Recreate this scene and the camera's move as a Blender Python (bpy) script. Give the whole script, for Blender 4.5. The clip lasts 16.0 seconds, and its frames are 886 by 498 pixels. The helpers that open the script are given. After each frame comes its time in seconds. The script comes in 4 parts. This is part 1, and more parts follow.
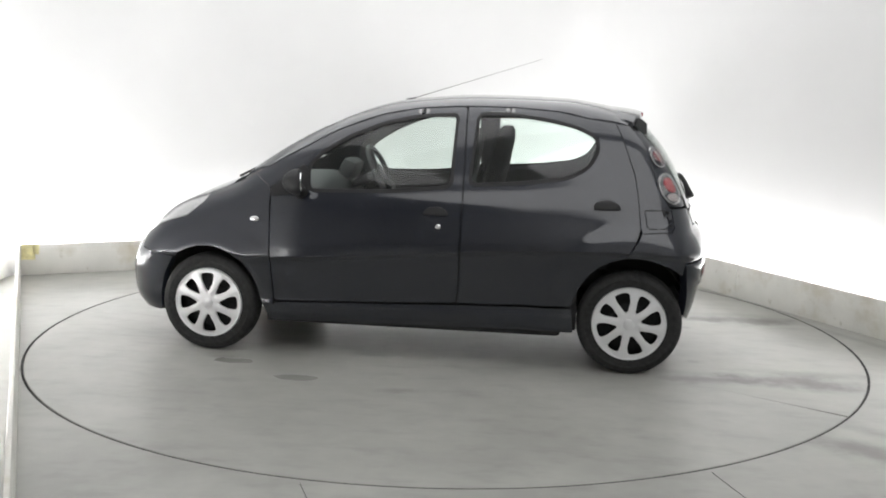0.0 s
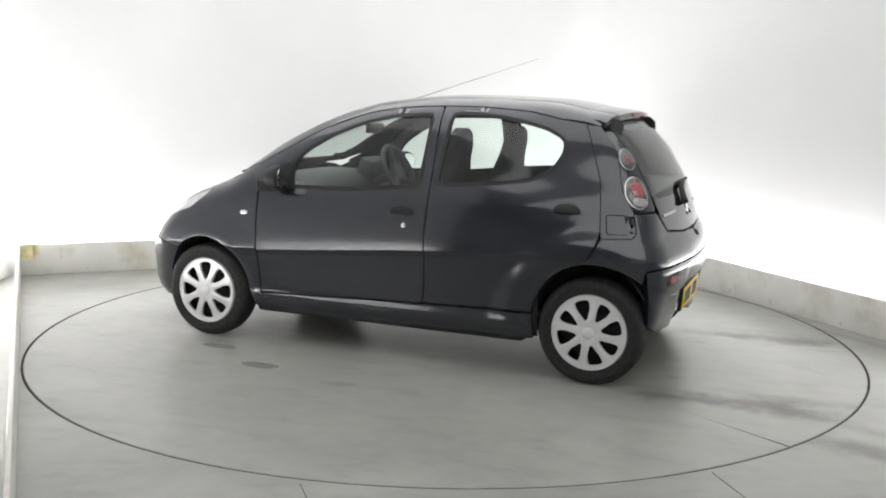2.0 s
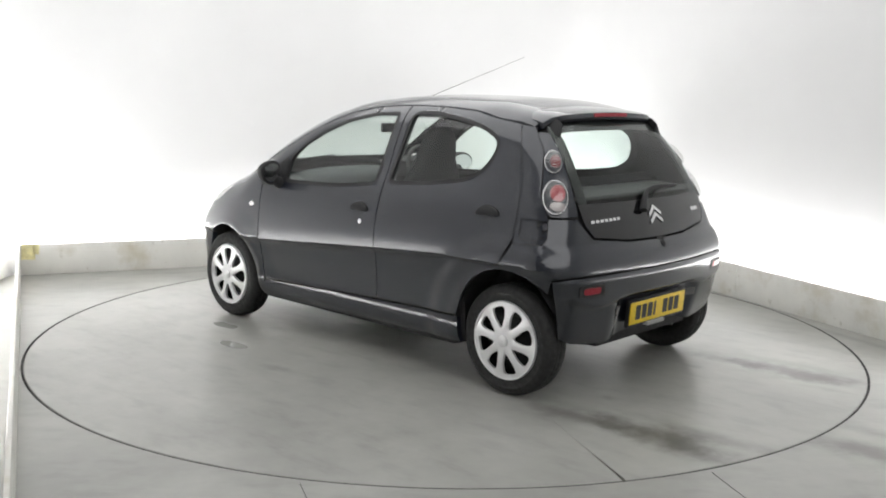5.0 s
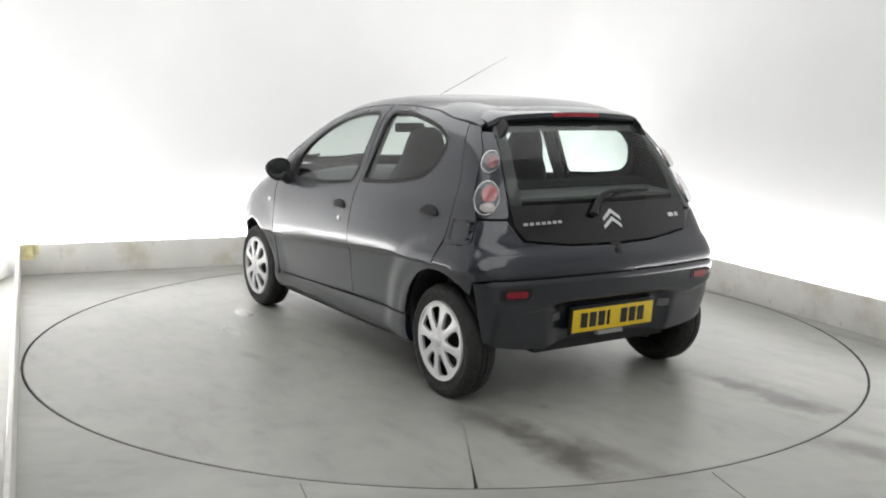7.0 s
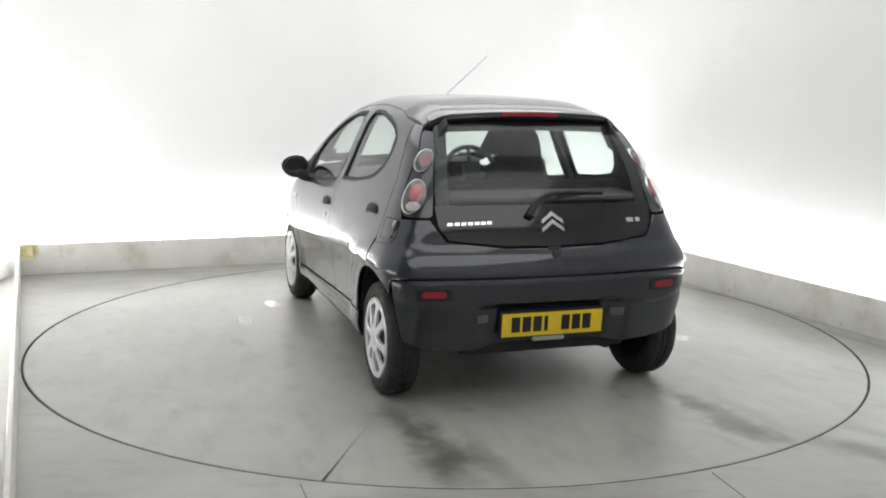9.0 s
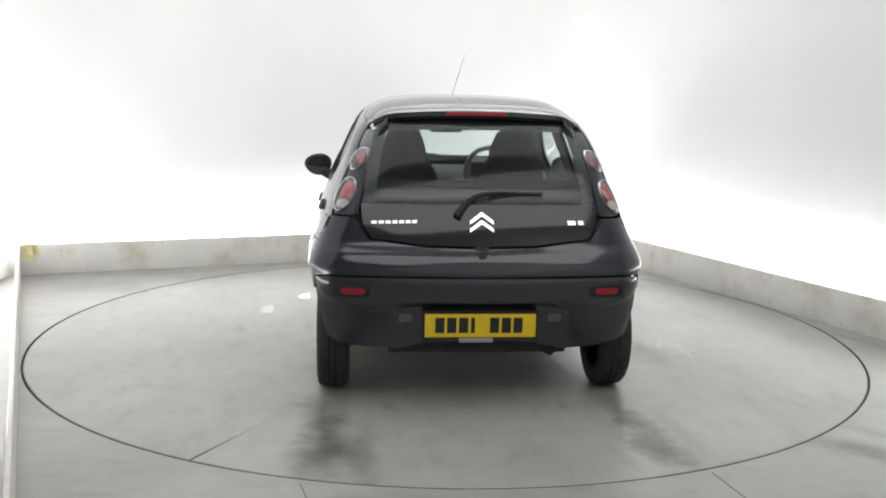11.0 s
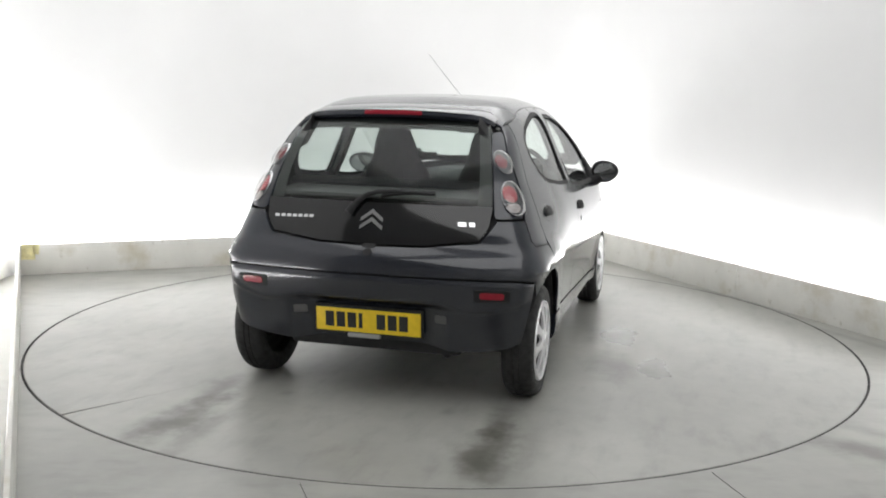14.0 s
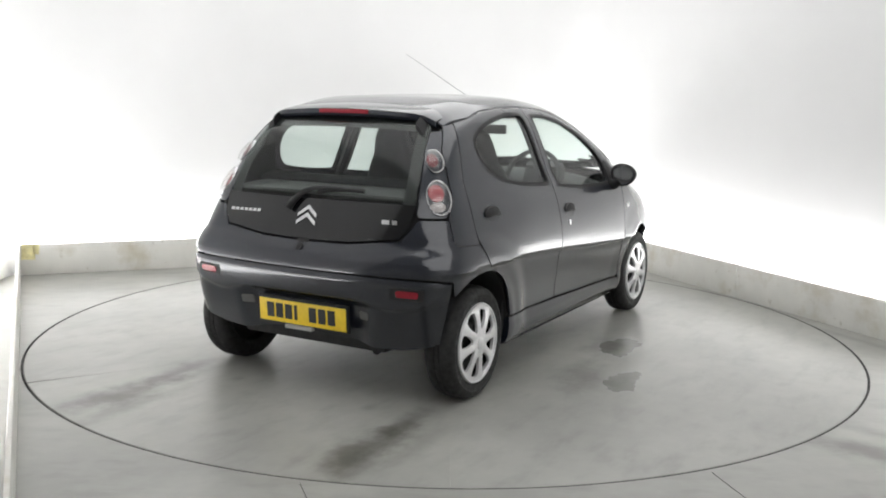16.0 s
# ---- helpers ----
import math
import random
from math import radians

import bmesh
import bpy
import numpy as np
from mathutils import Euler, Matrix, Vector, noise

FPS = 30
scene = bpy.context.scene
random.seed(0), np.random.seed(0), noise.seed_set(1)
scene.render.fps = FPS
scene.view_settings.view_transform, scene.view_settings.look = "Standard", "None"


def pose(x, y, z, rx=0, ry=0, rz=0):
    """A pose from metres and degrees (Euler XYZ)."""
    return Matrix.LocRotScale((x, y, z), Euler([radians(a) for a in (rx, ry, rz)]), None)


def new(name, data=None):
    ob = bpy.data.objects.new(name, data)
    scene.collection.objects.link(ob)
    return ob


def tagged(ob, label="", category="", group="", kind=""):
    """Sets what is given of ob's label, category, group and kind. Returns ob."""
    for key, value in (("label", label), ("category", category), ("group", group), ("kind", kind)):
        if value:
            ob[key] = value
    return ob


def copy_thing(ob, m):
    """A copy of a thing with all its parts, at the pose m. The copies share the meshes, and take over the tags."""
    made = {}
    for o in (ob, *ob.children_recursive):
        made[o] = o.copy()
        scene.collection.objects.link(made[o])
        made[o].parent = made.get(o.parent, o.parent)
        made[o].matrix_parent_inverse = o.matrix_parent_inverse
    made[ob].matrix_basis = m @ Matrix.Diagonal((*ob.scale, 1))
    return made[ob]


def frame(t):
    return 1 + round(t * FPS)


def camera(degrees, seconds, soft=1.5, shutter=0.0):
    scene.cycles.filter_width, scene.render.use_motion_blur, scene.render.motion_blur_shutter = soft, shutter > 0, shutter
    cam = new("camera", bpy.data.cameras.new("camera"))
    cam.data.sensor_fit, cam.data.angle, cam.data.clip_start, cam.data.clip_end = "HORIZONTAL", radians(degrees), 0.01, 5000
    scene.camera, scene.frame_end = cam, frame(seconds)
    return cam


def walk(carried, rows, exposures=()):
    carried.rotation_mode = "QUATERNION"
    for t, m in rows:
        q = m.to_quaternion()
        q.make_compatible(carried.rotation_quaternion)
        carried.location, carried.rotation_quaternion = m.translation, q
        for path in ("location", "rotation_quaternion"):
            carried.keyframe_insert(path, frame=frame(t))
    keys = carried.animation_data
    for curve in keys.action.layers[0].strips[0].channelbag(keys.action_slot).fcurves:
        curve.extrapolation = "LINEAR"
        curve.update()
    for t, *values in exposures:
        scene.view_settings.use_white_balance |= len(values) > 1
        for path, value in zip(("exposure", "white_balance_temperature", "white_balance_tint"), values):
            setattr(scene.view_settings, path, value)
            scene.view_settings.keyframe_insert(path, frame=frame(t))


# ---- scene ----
THETA0, OMEGA = 171.45, -6.92          # heading of the car on the turntable, degrees and degrees a second
PIVOT = (-0.076, 0.027)                # the turntable's axis in the car's own plan
cam = camera(49.54, 16.0, soft=1.9)
CAM = Matrix.Translation((0, -5.865, 1.469)) @ pose(0, 0, 0, 0, 0, 0.24) @ pose(0, 0, 0, 90 - 9.21) @ pose(0, 0, 0, 0, 0, 1.05)
walk(cam, [(0, CAM), (16, CAM)], exposures=[(0, 0.0), (16, 0.0)])

# ---- light: a soft white ceiling box and the strips that wash the walls from behind the kerb ----
world = bpy.data.worlds.new("world")
world.use_nodes = True
world.node_tree.nodes["Background"].inputs[0].default_value = (1, 1, 1, 1)
world.node_tree.nodes["Background"].inputs[1].default_value = 0.1
scene.world = world


def area(name, m, sx, sy, watts, colour=(1, 1, 1)):
    lamp = bpy.data.lights.new(name, "AREA")
    lamp.shape, lamp.size, lamp.size_y, lamp.energy, lamp.color = "RECTANGLE", sx, sy, watts, colour
    ob = new(name, lamp)
    ob.matrix_world = m
    return ob


ROOM = 22.2                            # the room's turn against the line of sight
U = Vector((math.cos(radians(ROOM)), math.sin(radians(ROOM)), 0))
V = Vector((-U.y, U.x, 0))
CORNER = Vector((-3.33, 1.50, 0))      # foot of the kerb, where the side run meets the back run
WIDE = 4.855


def plan(u, v, z=0.0):
    """A place in the room: u along the back kerb from its far corner, v away from the door side."""
    p = CORNER + U * u + V * v
    return Vector((p.x, p.y, z))


area("ceiling_softbox", Matrix.Translation(plan(2.4, -2.6, 3.25)) @ pose(0, 0, 0, 0, 0, ROOM), 4.6, 4.6, 76)
# unseen fill added over the camera end, to brighten what the doors reflect
area("rear_fill", Matrix.Translation(plan(1.6, -6.8, 3.25)) @ pose(0, 0, 0, 0, 0, ROOM), 4.4, 2.6, 54)
for name, u, v, turn, length in (("kerb_strip_back", 2.44, 0.08, 0, 5.0), ("kerb_strip_side", -0.09, -2.1, 90, 4.4), ("kerb_strip_far", 5.09, -3.0, 92.6, 5.6)):
    area(name, Matrix.Translation(plan(u, v, 0.19)) @ pose(0, 0, 0, 180, 0, ROOM + turn), length, 0.05, 12.3 * length)

# ---- materials ----


def material(name, colour, rough=0.5, metal=0.0, grain=0.0, scale=20.0, bump=0.0, bscale=200.0, coat=0.0, spec=0.5):
    m = bpy.data.materials.new(name)
    m.use_nodes = True
    nt = m.node_tree
    b = nt.nodes["Principled BSDF"]
    b.inputs["Base Color"].default_value = (*colour, 1)
    b.inputs["Roughness"].default_value = rough
    b.inputs["Metallic"].default_value = metal
    b.inputs["Coat Weight"].default_value = coat
    b.inputs["Coat Roughness"].default_value = 0.04
    b.inputs["Specular IOR Level"].default_value = spec
    co = nt.nodes.new("ShaderNodeTexCoord")
    if grain:
        n = nt.nodes.new("ShaderNodeTexNoise")
        n.inputs["Scale"].default_value, n.inputs["Detail"].default_value = scale, 6
        nt.links.new(co.outputs["Object"], n.inputs["Vector"])
        r = nt.nodes.new("ShaderNodeMapRange")
        r.inputs["From Min"].default_value, r.inputs["From Max"].default_value = 0.3, 0.7
        r.inputs["To Min"].default_value, r.inputs["To Max"].default_value = 1 - grain, 1 + grain
        nt.links.new(n.outputs["Fac"], r.inputs["Value"])
        x = nt.nodes.new("ShaderNodeVectorMath")
        x.operation = "SCALE"
        x.inputs[0].default_value = colour
        nt.links.new(r.outputs[0], x.inputs["Scale"])
        nt.links.new(x.outputs[0], b.inputs["Base Color"])
        q = nt.nodes.new("ShaderNodeMath")
        q.operation = "MULTIPLY"
        q.inputs[1].default_value = rough
        nt.links.new(r.outputs[0], q.inputs[0])
        nt.links.new(q.outputs[0], b.inputs["Roughness"])
    if bump:
        n = nt.nodes.new("ShaderNodeTexNoise")
        n.inputs["Scale"].default_value, n.inputs["Detail"].default_value = bscale, 4
        nt.links.new(co.outputs["Object"], n.inputs["Vector"])
        p = nt.nodes.new("ShaderNodeBump")
        p.inputs["Strength"].default_value, p.inputs["Distance"].default_value = bump, 0.004
        nt.links.new(n.outputs["Fac"], p.inputs["Height"])
        nt.links.new(p.outputs[0], b.inputs["Normal"])
    return m


def pane_material(name, tint, gloss=0.02, face=0.055):
    """A clear sheet: it lets light straight through and mirrors more at a glancing angle, alike from both sides."""
    m = bpy.data.materials.new(name)
    m.use_nodes = True
    nt = m.node_tree
    nt.nodes.remove(nt.nodes["Principled BSDF"])
    t, g, f, x, p, k = (nt.nodes.new("ShaderNode" + n) for n in ("BsdfTransparent", "BsdfGlossy", "LayerWeight", "MixShader", "Math", "Math"))
    t.inputs[0].default_value = (*tint, 1)
    g.inputs["Roughness"].default_value = gloss
    f.inputs["Blend"].default_value = 0.5
    p.operation, p.inputs[1].default_value = "POWER", 4.5
    k.operation, k.inputs[1].default_value, k.inputs[2].default_value = "MULTIPLY_ADD", 0.9, face
    nt.links.new(f.outputs["Facing"], p.inputs[0])
    nt.links.new(p.outputs[0], k.inputs[0])
    nt.links.new(k.outputs[0], x.inputs[0])
    nt.links.new(t.outputs[0], x.inputs[1])
    nt.links.new(g.outputs[0], x.inputs[2])
    nt.links.new(x.outputs[0], nt.nodes["Material Output"].inputs[0])
    return m


PAINT = material("dark_grey_metallic_paint", (0.0112, 0.0136, 0.0212), 0.38, 0.40, 0.06, 900, coat=1.0, spec=0.15)
PAINT.node_tree.nodes["Principled BSDF"].inputs["Coat IOR"].default_value = 1.66
PAINT.node_tree.nodes["Principled BSDF"].inputs["Coat Roughness"].default_value = 0.10
TRIM = material("black_trim_plastic", (0.013, 0.013, 0.014), 0.62, grain=0.15, scale=60, bump=0.1, bscale=700, spec=0.35)
GAP = material("shadowed_inner_metal", (0.012, 0.012, 0.013), 0.8, grain=0.1, scale=30)
RUBBER = material("tyre_rubber", (0.013, 0.013, 0.013), 0.75, grain=0.25, scale=40, bump=0.15, bscale=300)
SILVER = material("silver_wheel_lacquer", (0.76, 0.76, 0.77), 0.32, 0.45)
STEEL = material("black_steel", (0.008, 0.008, 0.008), 0.7, 0.0, 0.2, 30)
CHROME = material("chrome", (0.82, 0.82, 0.83), 0.12, 1.0, 0.04, 50)
CLOTH = material("charcoal_seat_cloth", (0.015, 0.016, 0.018), 0.95, grain=0.2, scale=25, bump=0.15, bscale=250)
LINING = material("grey_lining", (0.30, 0.30, 0.29), 0.9, grain=0.08, scale=80, bump=0.1, bscale=900)
SHELF = material("grey_shelf_carpet", (0.11, 0.11, 0.108), 0.95, grain=0.15, scale=30, bump=0.1, bscale=250)
CABIN = material("dark_cabin_plastic", (0.050, 0.052, 0.054), 0.6, grain=0.12, scale=40, bump=0.15, bscale=500)
GLASS = pane_material("green_tinted_glass", (0.87, 0.93, 0.90), 0.0, 0.065)
REAR_GLASS = pane_material("rear_window_glass", (0.80, 0.865, 0.84), 0.0, 0.04)
CLEAR = pane_material("clear_lens", (0.92, 0.92, 0.92), 0.06, 0.09)
RED_LENS = material("red_lens", (0.25, 0.012, 0.024), 0.25, grain=0.1, scale=80, coat=0.25, spec=0.3)
DEEP_RED = material("deep_red_lens", (0.15, 0.012, 0.018), 0.2, grain=0.15, scale=80, coat=1.0)
PINK_LENS = material("pale_red_lens", (0.36, 0.045, 0.055), 0.2, grain=0.15, scale=80, coat=1.0)
SMOKE = material("milky_lens", (0.42, 0.38, 0.37), 0.25, grain=0.15, scale=90, coat=0.6)
REFLECTOR = material("bright_lamp_reflector", (0.72, 0.72, 0.73), 0.22, 0.9, 0.05, 60)
BEZEL = material("satin_lamp_bezel", (0.60, 0.60, 0.61), 0.25, 0.8, 0.08, 60)
GLOSS = material("gloss_black_glass", (0.006, 0.006, 0.007), 0.10, coat=0.5, spec=0.45)
YELLOW = material("yellow_reflective_plate", (0.80, 0.56, 0.02), 0.45, grain=0.06, scale=40)
BLACK = material("black_lettering", (0.012, 0.012, 0.012), 0.5)
MIRROR = material("mirror_glass", (0.85, 0.86, 0.87), 0.02, 1.0)
FROST = material("matt_white_wall", (0.73, 0.73, 0.727), 0.75, grain=0.02, scale=1.5, bump=0.03, bscale=60)
KERB = material("painted_kerb", (0.70, 0.69, 0.65), 0.5, grain=0.06, scale=5, bump=0.05, bscale=80)
def blotch(m, colour, scale, lo, hi):
    """Ragged patches of another colour over a material."""
    nt = m.node_tree
    b = nt.nodes["Principled BSDF"]
    src = b.inputs["Base Color"].links[0].from_socket
    n, r, x = (nt.nodes.new("ShaderNode" + k) for k in ("TexNoise", "MapRange", "MixRGB"))
    n.inputs["Scale"].default_value, n.inputs["Detail"].default_value, n.inputs["Roughness"].default_value = scale, 7, 0.62
    nt.links.new(nt.nodes["Texture Coordinate"].outputs["Object"], n.inputs["Vector"])
    r.inputs["From Min"].default_value, r.inputs["From Max"].default_value = lo, hi
    nt.links.new(n.outputs["Fac"], r.inputs["Value"])
    nt.links.new(r.outputs[0], x.inputs["Fac"])
    nt.links.new(src, x.inputs["Color1"])
    x.inputs["Color2"].default_value = (*colour, 1)
    nt.links.new(x.outputs[0], b.inputs["Base Color"])


blotch(KERB, (0.50, 0.46, 0.36), 3.4, 0.52, 0.78)
blotch(KERB, (0.40, 0.37, 0.30), 14.0, 0.62, 0.80)
TAPE = material("yellowed_tape", (0.72, 0.66, 0.36), 0.6, grain=0.2, scale=25)
GROOVE = material("dark_groove", (0.014, 0.014, 0.013), 0.8, grain=0.2, scale=20)


# ---- the car's body as one smooth solid: x forward, y to its left, z up, origin on the ground between the axles ----
TOP_X = [-1.60, -1.30, -1.19, -1.00, -0.775, -0.30, 0.135, 0.403, 0.677, 0.886, 1.06, 1.18, 1.30, 1.48, 1.62, 1.72, 1.82]
TOP_Z = [1.16, 1.318, 1.372, 1.422, 1.455, 1.466, 1.435, 1.366, 1.243, 1.114, 0.995, 0.944, 0.898, 0.812, 0.73, 0.645, 0.54]
REAR_Z = [0.15, 0.25, 0.40, 0.55, 0.635, 0.70, 0.735, 0.765, 0.83, 0.92, 1.05, 1.20, 1.34, 1.46]
REAR_X = [-1.480, -1.526, -1.574, -1.597, -1.601, -1.586, -1.568, -1.543, -1.522, -1.487, -1.425, -1.335, -1.235, -1.15]
SIDE_Z = [0.16, 0.20, 0.245, 0.290, 0.325, 0.50, 0.594, 0.606, 0.66, 0.77, 0.88, 0.95, 1.05, 1.20, 1.35, 1.46]
SIDE_Y = [0.700, 0.738, 0.764, 0.770, 0.766, 0.785, 0.801, 0.8155, 0.8150, 0.8035, 0.780, 0.755, 0.708, 0.645, 0.575, 0.505]
FRONT_Z = [0.15, 0.30, 0.45, 0.60, 0.75]
FRONT_X = [1.70, 1.79, 1.80, 1.75, 1.66]


def curve(xs, ys):
    """A smooth curve through the knots, free of overshoot."""
    xs, ys = np.array(xs, float), np.array(ys, float)
    h, d = np.diff(xs), np.diff(ys) / np.diff(xs)
    m = np.concatenate([d[:1], np.where(d[1:] * d[:-1] > 0, 2 * d[1:] * d[:-1] / (d[1:] + d[:-1] + 1e-12), 0), d[-1:]])

    def value(x):
        x = np.clip(x, xs[0], xs[-1])
        i = np.clip(np.searchsorted(xs, x) - 1, 0, len(h) - 1)
        t = (x - xs[i]) / h[i]
        return ((1 + 2 * t) * (1 - t) ** 2 * ys[i] + t * (1 - t) ** 2 * h[i] * m[i]
                + t * t * (3 - 2 * t) * ys[i + 1] + t * t * (t - 1) * h[i] * m[i + 1])
    return value


top_line, rear_line = curve(TOP_X, TOP_Z), curve(REAR_Z, REAR_X)
side_line, front_line = curve(SIDE_Z, SIDE_Y), curve(FRONT_Z, FRONT_X)
rear_taper = curve([0.2, 0.6, 0.75, 0.9, 1.1, 1.4], [0.015, 0.02, 0.05, 0.09, 0.10, 0.10])


def smax(a, b, k):
    h = np.maximum(k - np.abs(a - b), 0) / k
    return np.maximum(a, b) + h * h * k / 4


def body(x, y, z):
    """Below nought inside the body, above it outside."""
    y = np.abs(y)
    back, fore = np.maximum(-x - 0.55, 0) / 0.85, np.maximum(x - 0.65, 0)
    crease = z + 0.075 * np.clip(x, -0.85, 0.85) * np.exp(-((z - 0.6) / 0.16) ** 2)
    width = side_line(crease) * (1 - rear_taper(z) * np.minimum(back, 1.5) ** 2 - 0.13 * fore ** 2)
    for cx in (1.17, -1.17):
        r = np.hypot(x - cx, z - 0.275)
        reach_in, reach_out, swell = (0.37, 0.52, 0.009) if cx > 0 else (0.43, 0.555, 0.019)
        k = np.clip((reach_out - r) / (reach_out - reach_in), 0, 1)
        width = width + (swell * k * k * (3 - 2 * k) + 0.006 * np.exp(-((r - 0.345) / 0.030) ** 2)) * (z > 0.1)
    side = y - width
    top = z - top_line(x) + 0.10 * y * y
    rear = rear_line(z) + 0.15 * y * y - x
    front = x - front_line(z) + 0.20 * y * y
    return smax(smax(smax(side, top, 0.15), rear * 0.9, 0.13), front, 0.2)


def solve(f, lo, hi, n=26):
    lo, hi = np.array(lo, float), np.array(hi, float)
    for _ in range(n):
        mid = (lo + hi) / 2
        out = f(mid) > 0
        lo, hi = np.where(out, lo, mid), np.where(out, mid, hi)
    return (lo + hi) / 2


def flank(s, z, side=1, lift=0.0):
    """The place on the body s metres back along the flank and round the tail, at height z."""
    s, z = np.asarray(s, float), np.asarray(z, float)
    phi = (np.maximum(s - 0.75, 0) + np.minimum(s + 0.95, 0)) / 0.8
    ox, dx, dy = -np.clip(s, -0.95, 0.75), -np.sin(phi), np.cos(phi)
    r = solve(lambda r: body(ox + dx * r, dy * r, z), 0 * s, 0 * s + 1.4) + lift
    return np.stack([ox + dx * r, side * dy * r, z], 1)


def crown(x, y, lift=0.0):
    """The place on the top of the body over (x, y)."""
    x, y = np.asarray(x, float), np.asarray(y, float)
    z = solve(lambda z: body(x, y, z), 0 * x + 0.5, 0 * x + 1.7) + lift
    return np.stack([x, y, z], 1)


def part(name, bm, mat, parent=None, label="", smooth=True):
    me = bpy.data.meshes.new(name)
    bm.to_mesh(me)
    bm.free()
    if smooth:
        me.shade_smooth()
        me.set_sharp_from_angle(angle=radians(42))
    me.materials.append(mat)
    ob = new(name, me)
    ob.parent = parent
    if label:
        tagged(ob, label)
    return ob


def empty(name, label, category, m=None):
    ob = new(name)
    ob.empty_display_size = 0.2
    if m:
        ob.matrix_basis = m
    return tagged(ob, label, category)


def box_bm(bm, size, m=Matrix(), bevel=0.0):
    g = bmesh.ops.create_cube(bm, size=1.0, matrix=m @ Matrix.Diagonal((*size, 1)))
    if bevel:
        es = list({e for v in g["verts"] for e in v.link_edges})
        bmesh.ops.bevel(bm, geom=es, offset=bevel, segments=2, profile=0.6, affect="EDGES")
    return bm


def lathe(profile, n=48, closed=False):
    """A solid of revolution about y from rows of (radius, y)."""
    bm = bmesh.new()
    rings = [[bm.verts.new((r * math.cos(a), y, r * math.sin(a))) for a in np.linspace(0, 2 * math.pi, n, endpoint=False)] for r, y in profile]
    pairs = list(zip(rings, rings[1:])) + ([(rings[-1], rings[0])] if closed else [])
    for a, b in pairs:
        for i in range(n):
            bm.faces.new((a[i], a[(i + 1) % n], b[(i + 1) % n], b[i]))
    bmesh.ops.recalc_face_normals(bm, faces=bm.faces)
    return bm


def tube_bm(points, r, n=10, bm=None):
    bm = bm or bmesh.new()
    pts = [Vector(p) for p in points]
    rad = r if isinstance(r, (list, tuple)) else [r] * len(pts)
    rings = []
    for i, p in enumerate(pts):
        d = (pts[min(i + 1, len(pts) - 1)] - pts[max(i - 1, 0)]).normalized()
        a = d.orthogonal().normalized() if i == 0 else (side - d * side.dot(d)).normalized()
        side, b = a, d.cross(a)
        rings.append([bm.verts.new(p + rad[i] * (a * math.cos(k) + b * math.sin(k))) for k in np.linspace(0, 2 * math.pi, n, endpoint=False)])
    for q, w in zip(rings, rings[1:]):
        for i in range(n):
            bm.faces.new((q[i], q[(i + 1) % n], w[(i + 1) % n], w[i]))
    bm.faces.new(rings[0][::-1]), bm.faces.new(rings[-1])
    return bm


def rounded(poly, times=3):
    """The outline with its corners cut round."""
    p = [tuple(q) for q in poly]
    for _ in range(times):
        p = [((1 - k) * a[0] + k * b[0], (1 - k) * a[1] + k * b[1]) for a, b in zip(p, p[1:] + p[:1]) for k in (0.25, 0.75)]
    return p


def fillet(poly, r, n=5):
    """The outline with each corner rounded to about r metres."""
    out = []
    m = len(poly)
    for i in range(m):
        a, b, c = (np.array(poly[k % m], float) for k in (i - 1, i, i + 1))
        la, lc = np.linalg.norm(a - b), np.linalg.norm(c - b)
        p, q = b + (a - b) / la * min(r, la * 0.45), b + (c - b) / lc * min(r, lc * 0.45)
        out += [tuple((1 - t) ** 2 * p + 2 * t * (1 - t) * b + t * t * q) for t in np.linspace(0, 1, n)]
    return out


def winding(poly):
    return sum(a[0] * b[1] - a[1] * b[0] for a, b in zip(poly, poly[1:] + poly[:1]))


def with_hole(outer, hole):
    """One outline that runs round the outer edge and, over a bridge, round the hole."""
    outer, hole = list(outer), list(hole)
    if winding(outer) < 0:
        outer.reverse()
    if winding(hole) > 0:
        hole.reverse()
    _, i, j = min((math.dist(a, b), i, j) for i, a in enumerate(outer) for j, b in enumerate(hole))
    return outer[:i + 1] + hole[j:] + hole[:j + 1] + outer[i:]


def cut(poly, axis, value, keep_above):
    out = []
    for a, b in zip(poly, poly[1:] + poly[:1]):
        ia, ib = (a[axis] >= value) == keep_above or a[axis] == value, (b[axis] >= value) == keep_above or b[axis] == value
        if ia:
            out.append(a)
        if ia != ib:
            t = (value - a[axis]) / (b[axis] - a[axis])
            q = [a[0] + t * (b[0] - a[0]), a[1] + t * (b[1] - a[1])]
            q[axis] = value
            out.append(tuple(q))
    return out


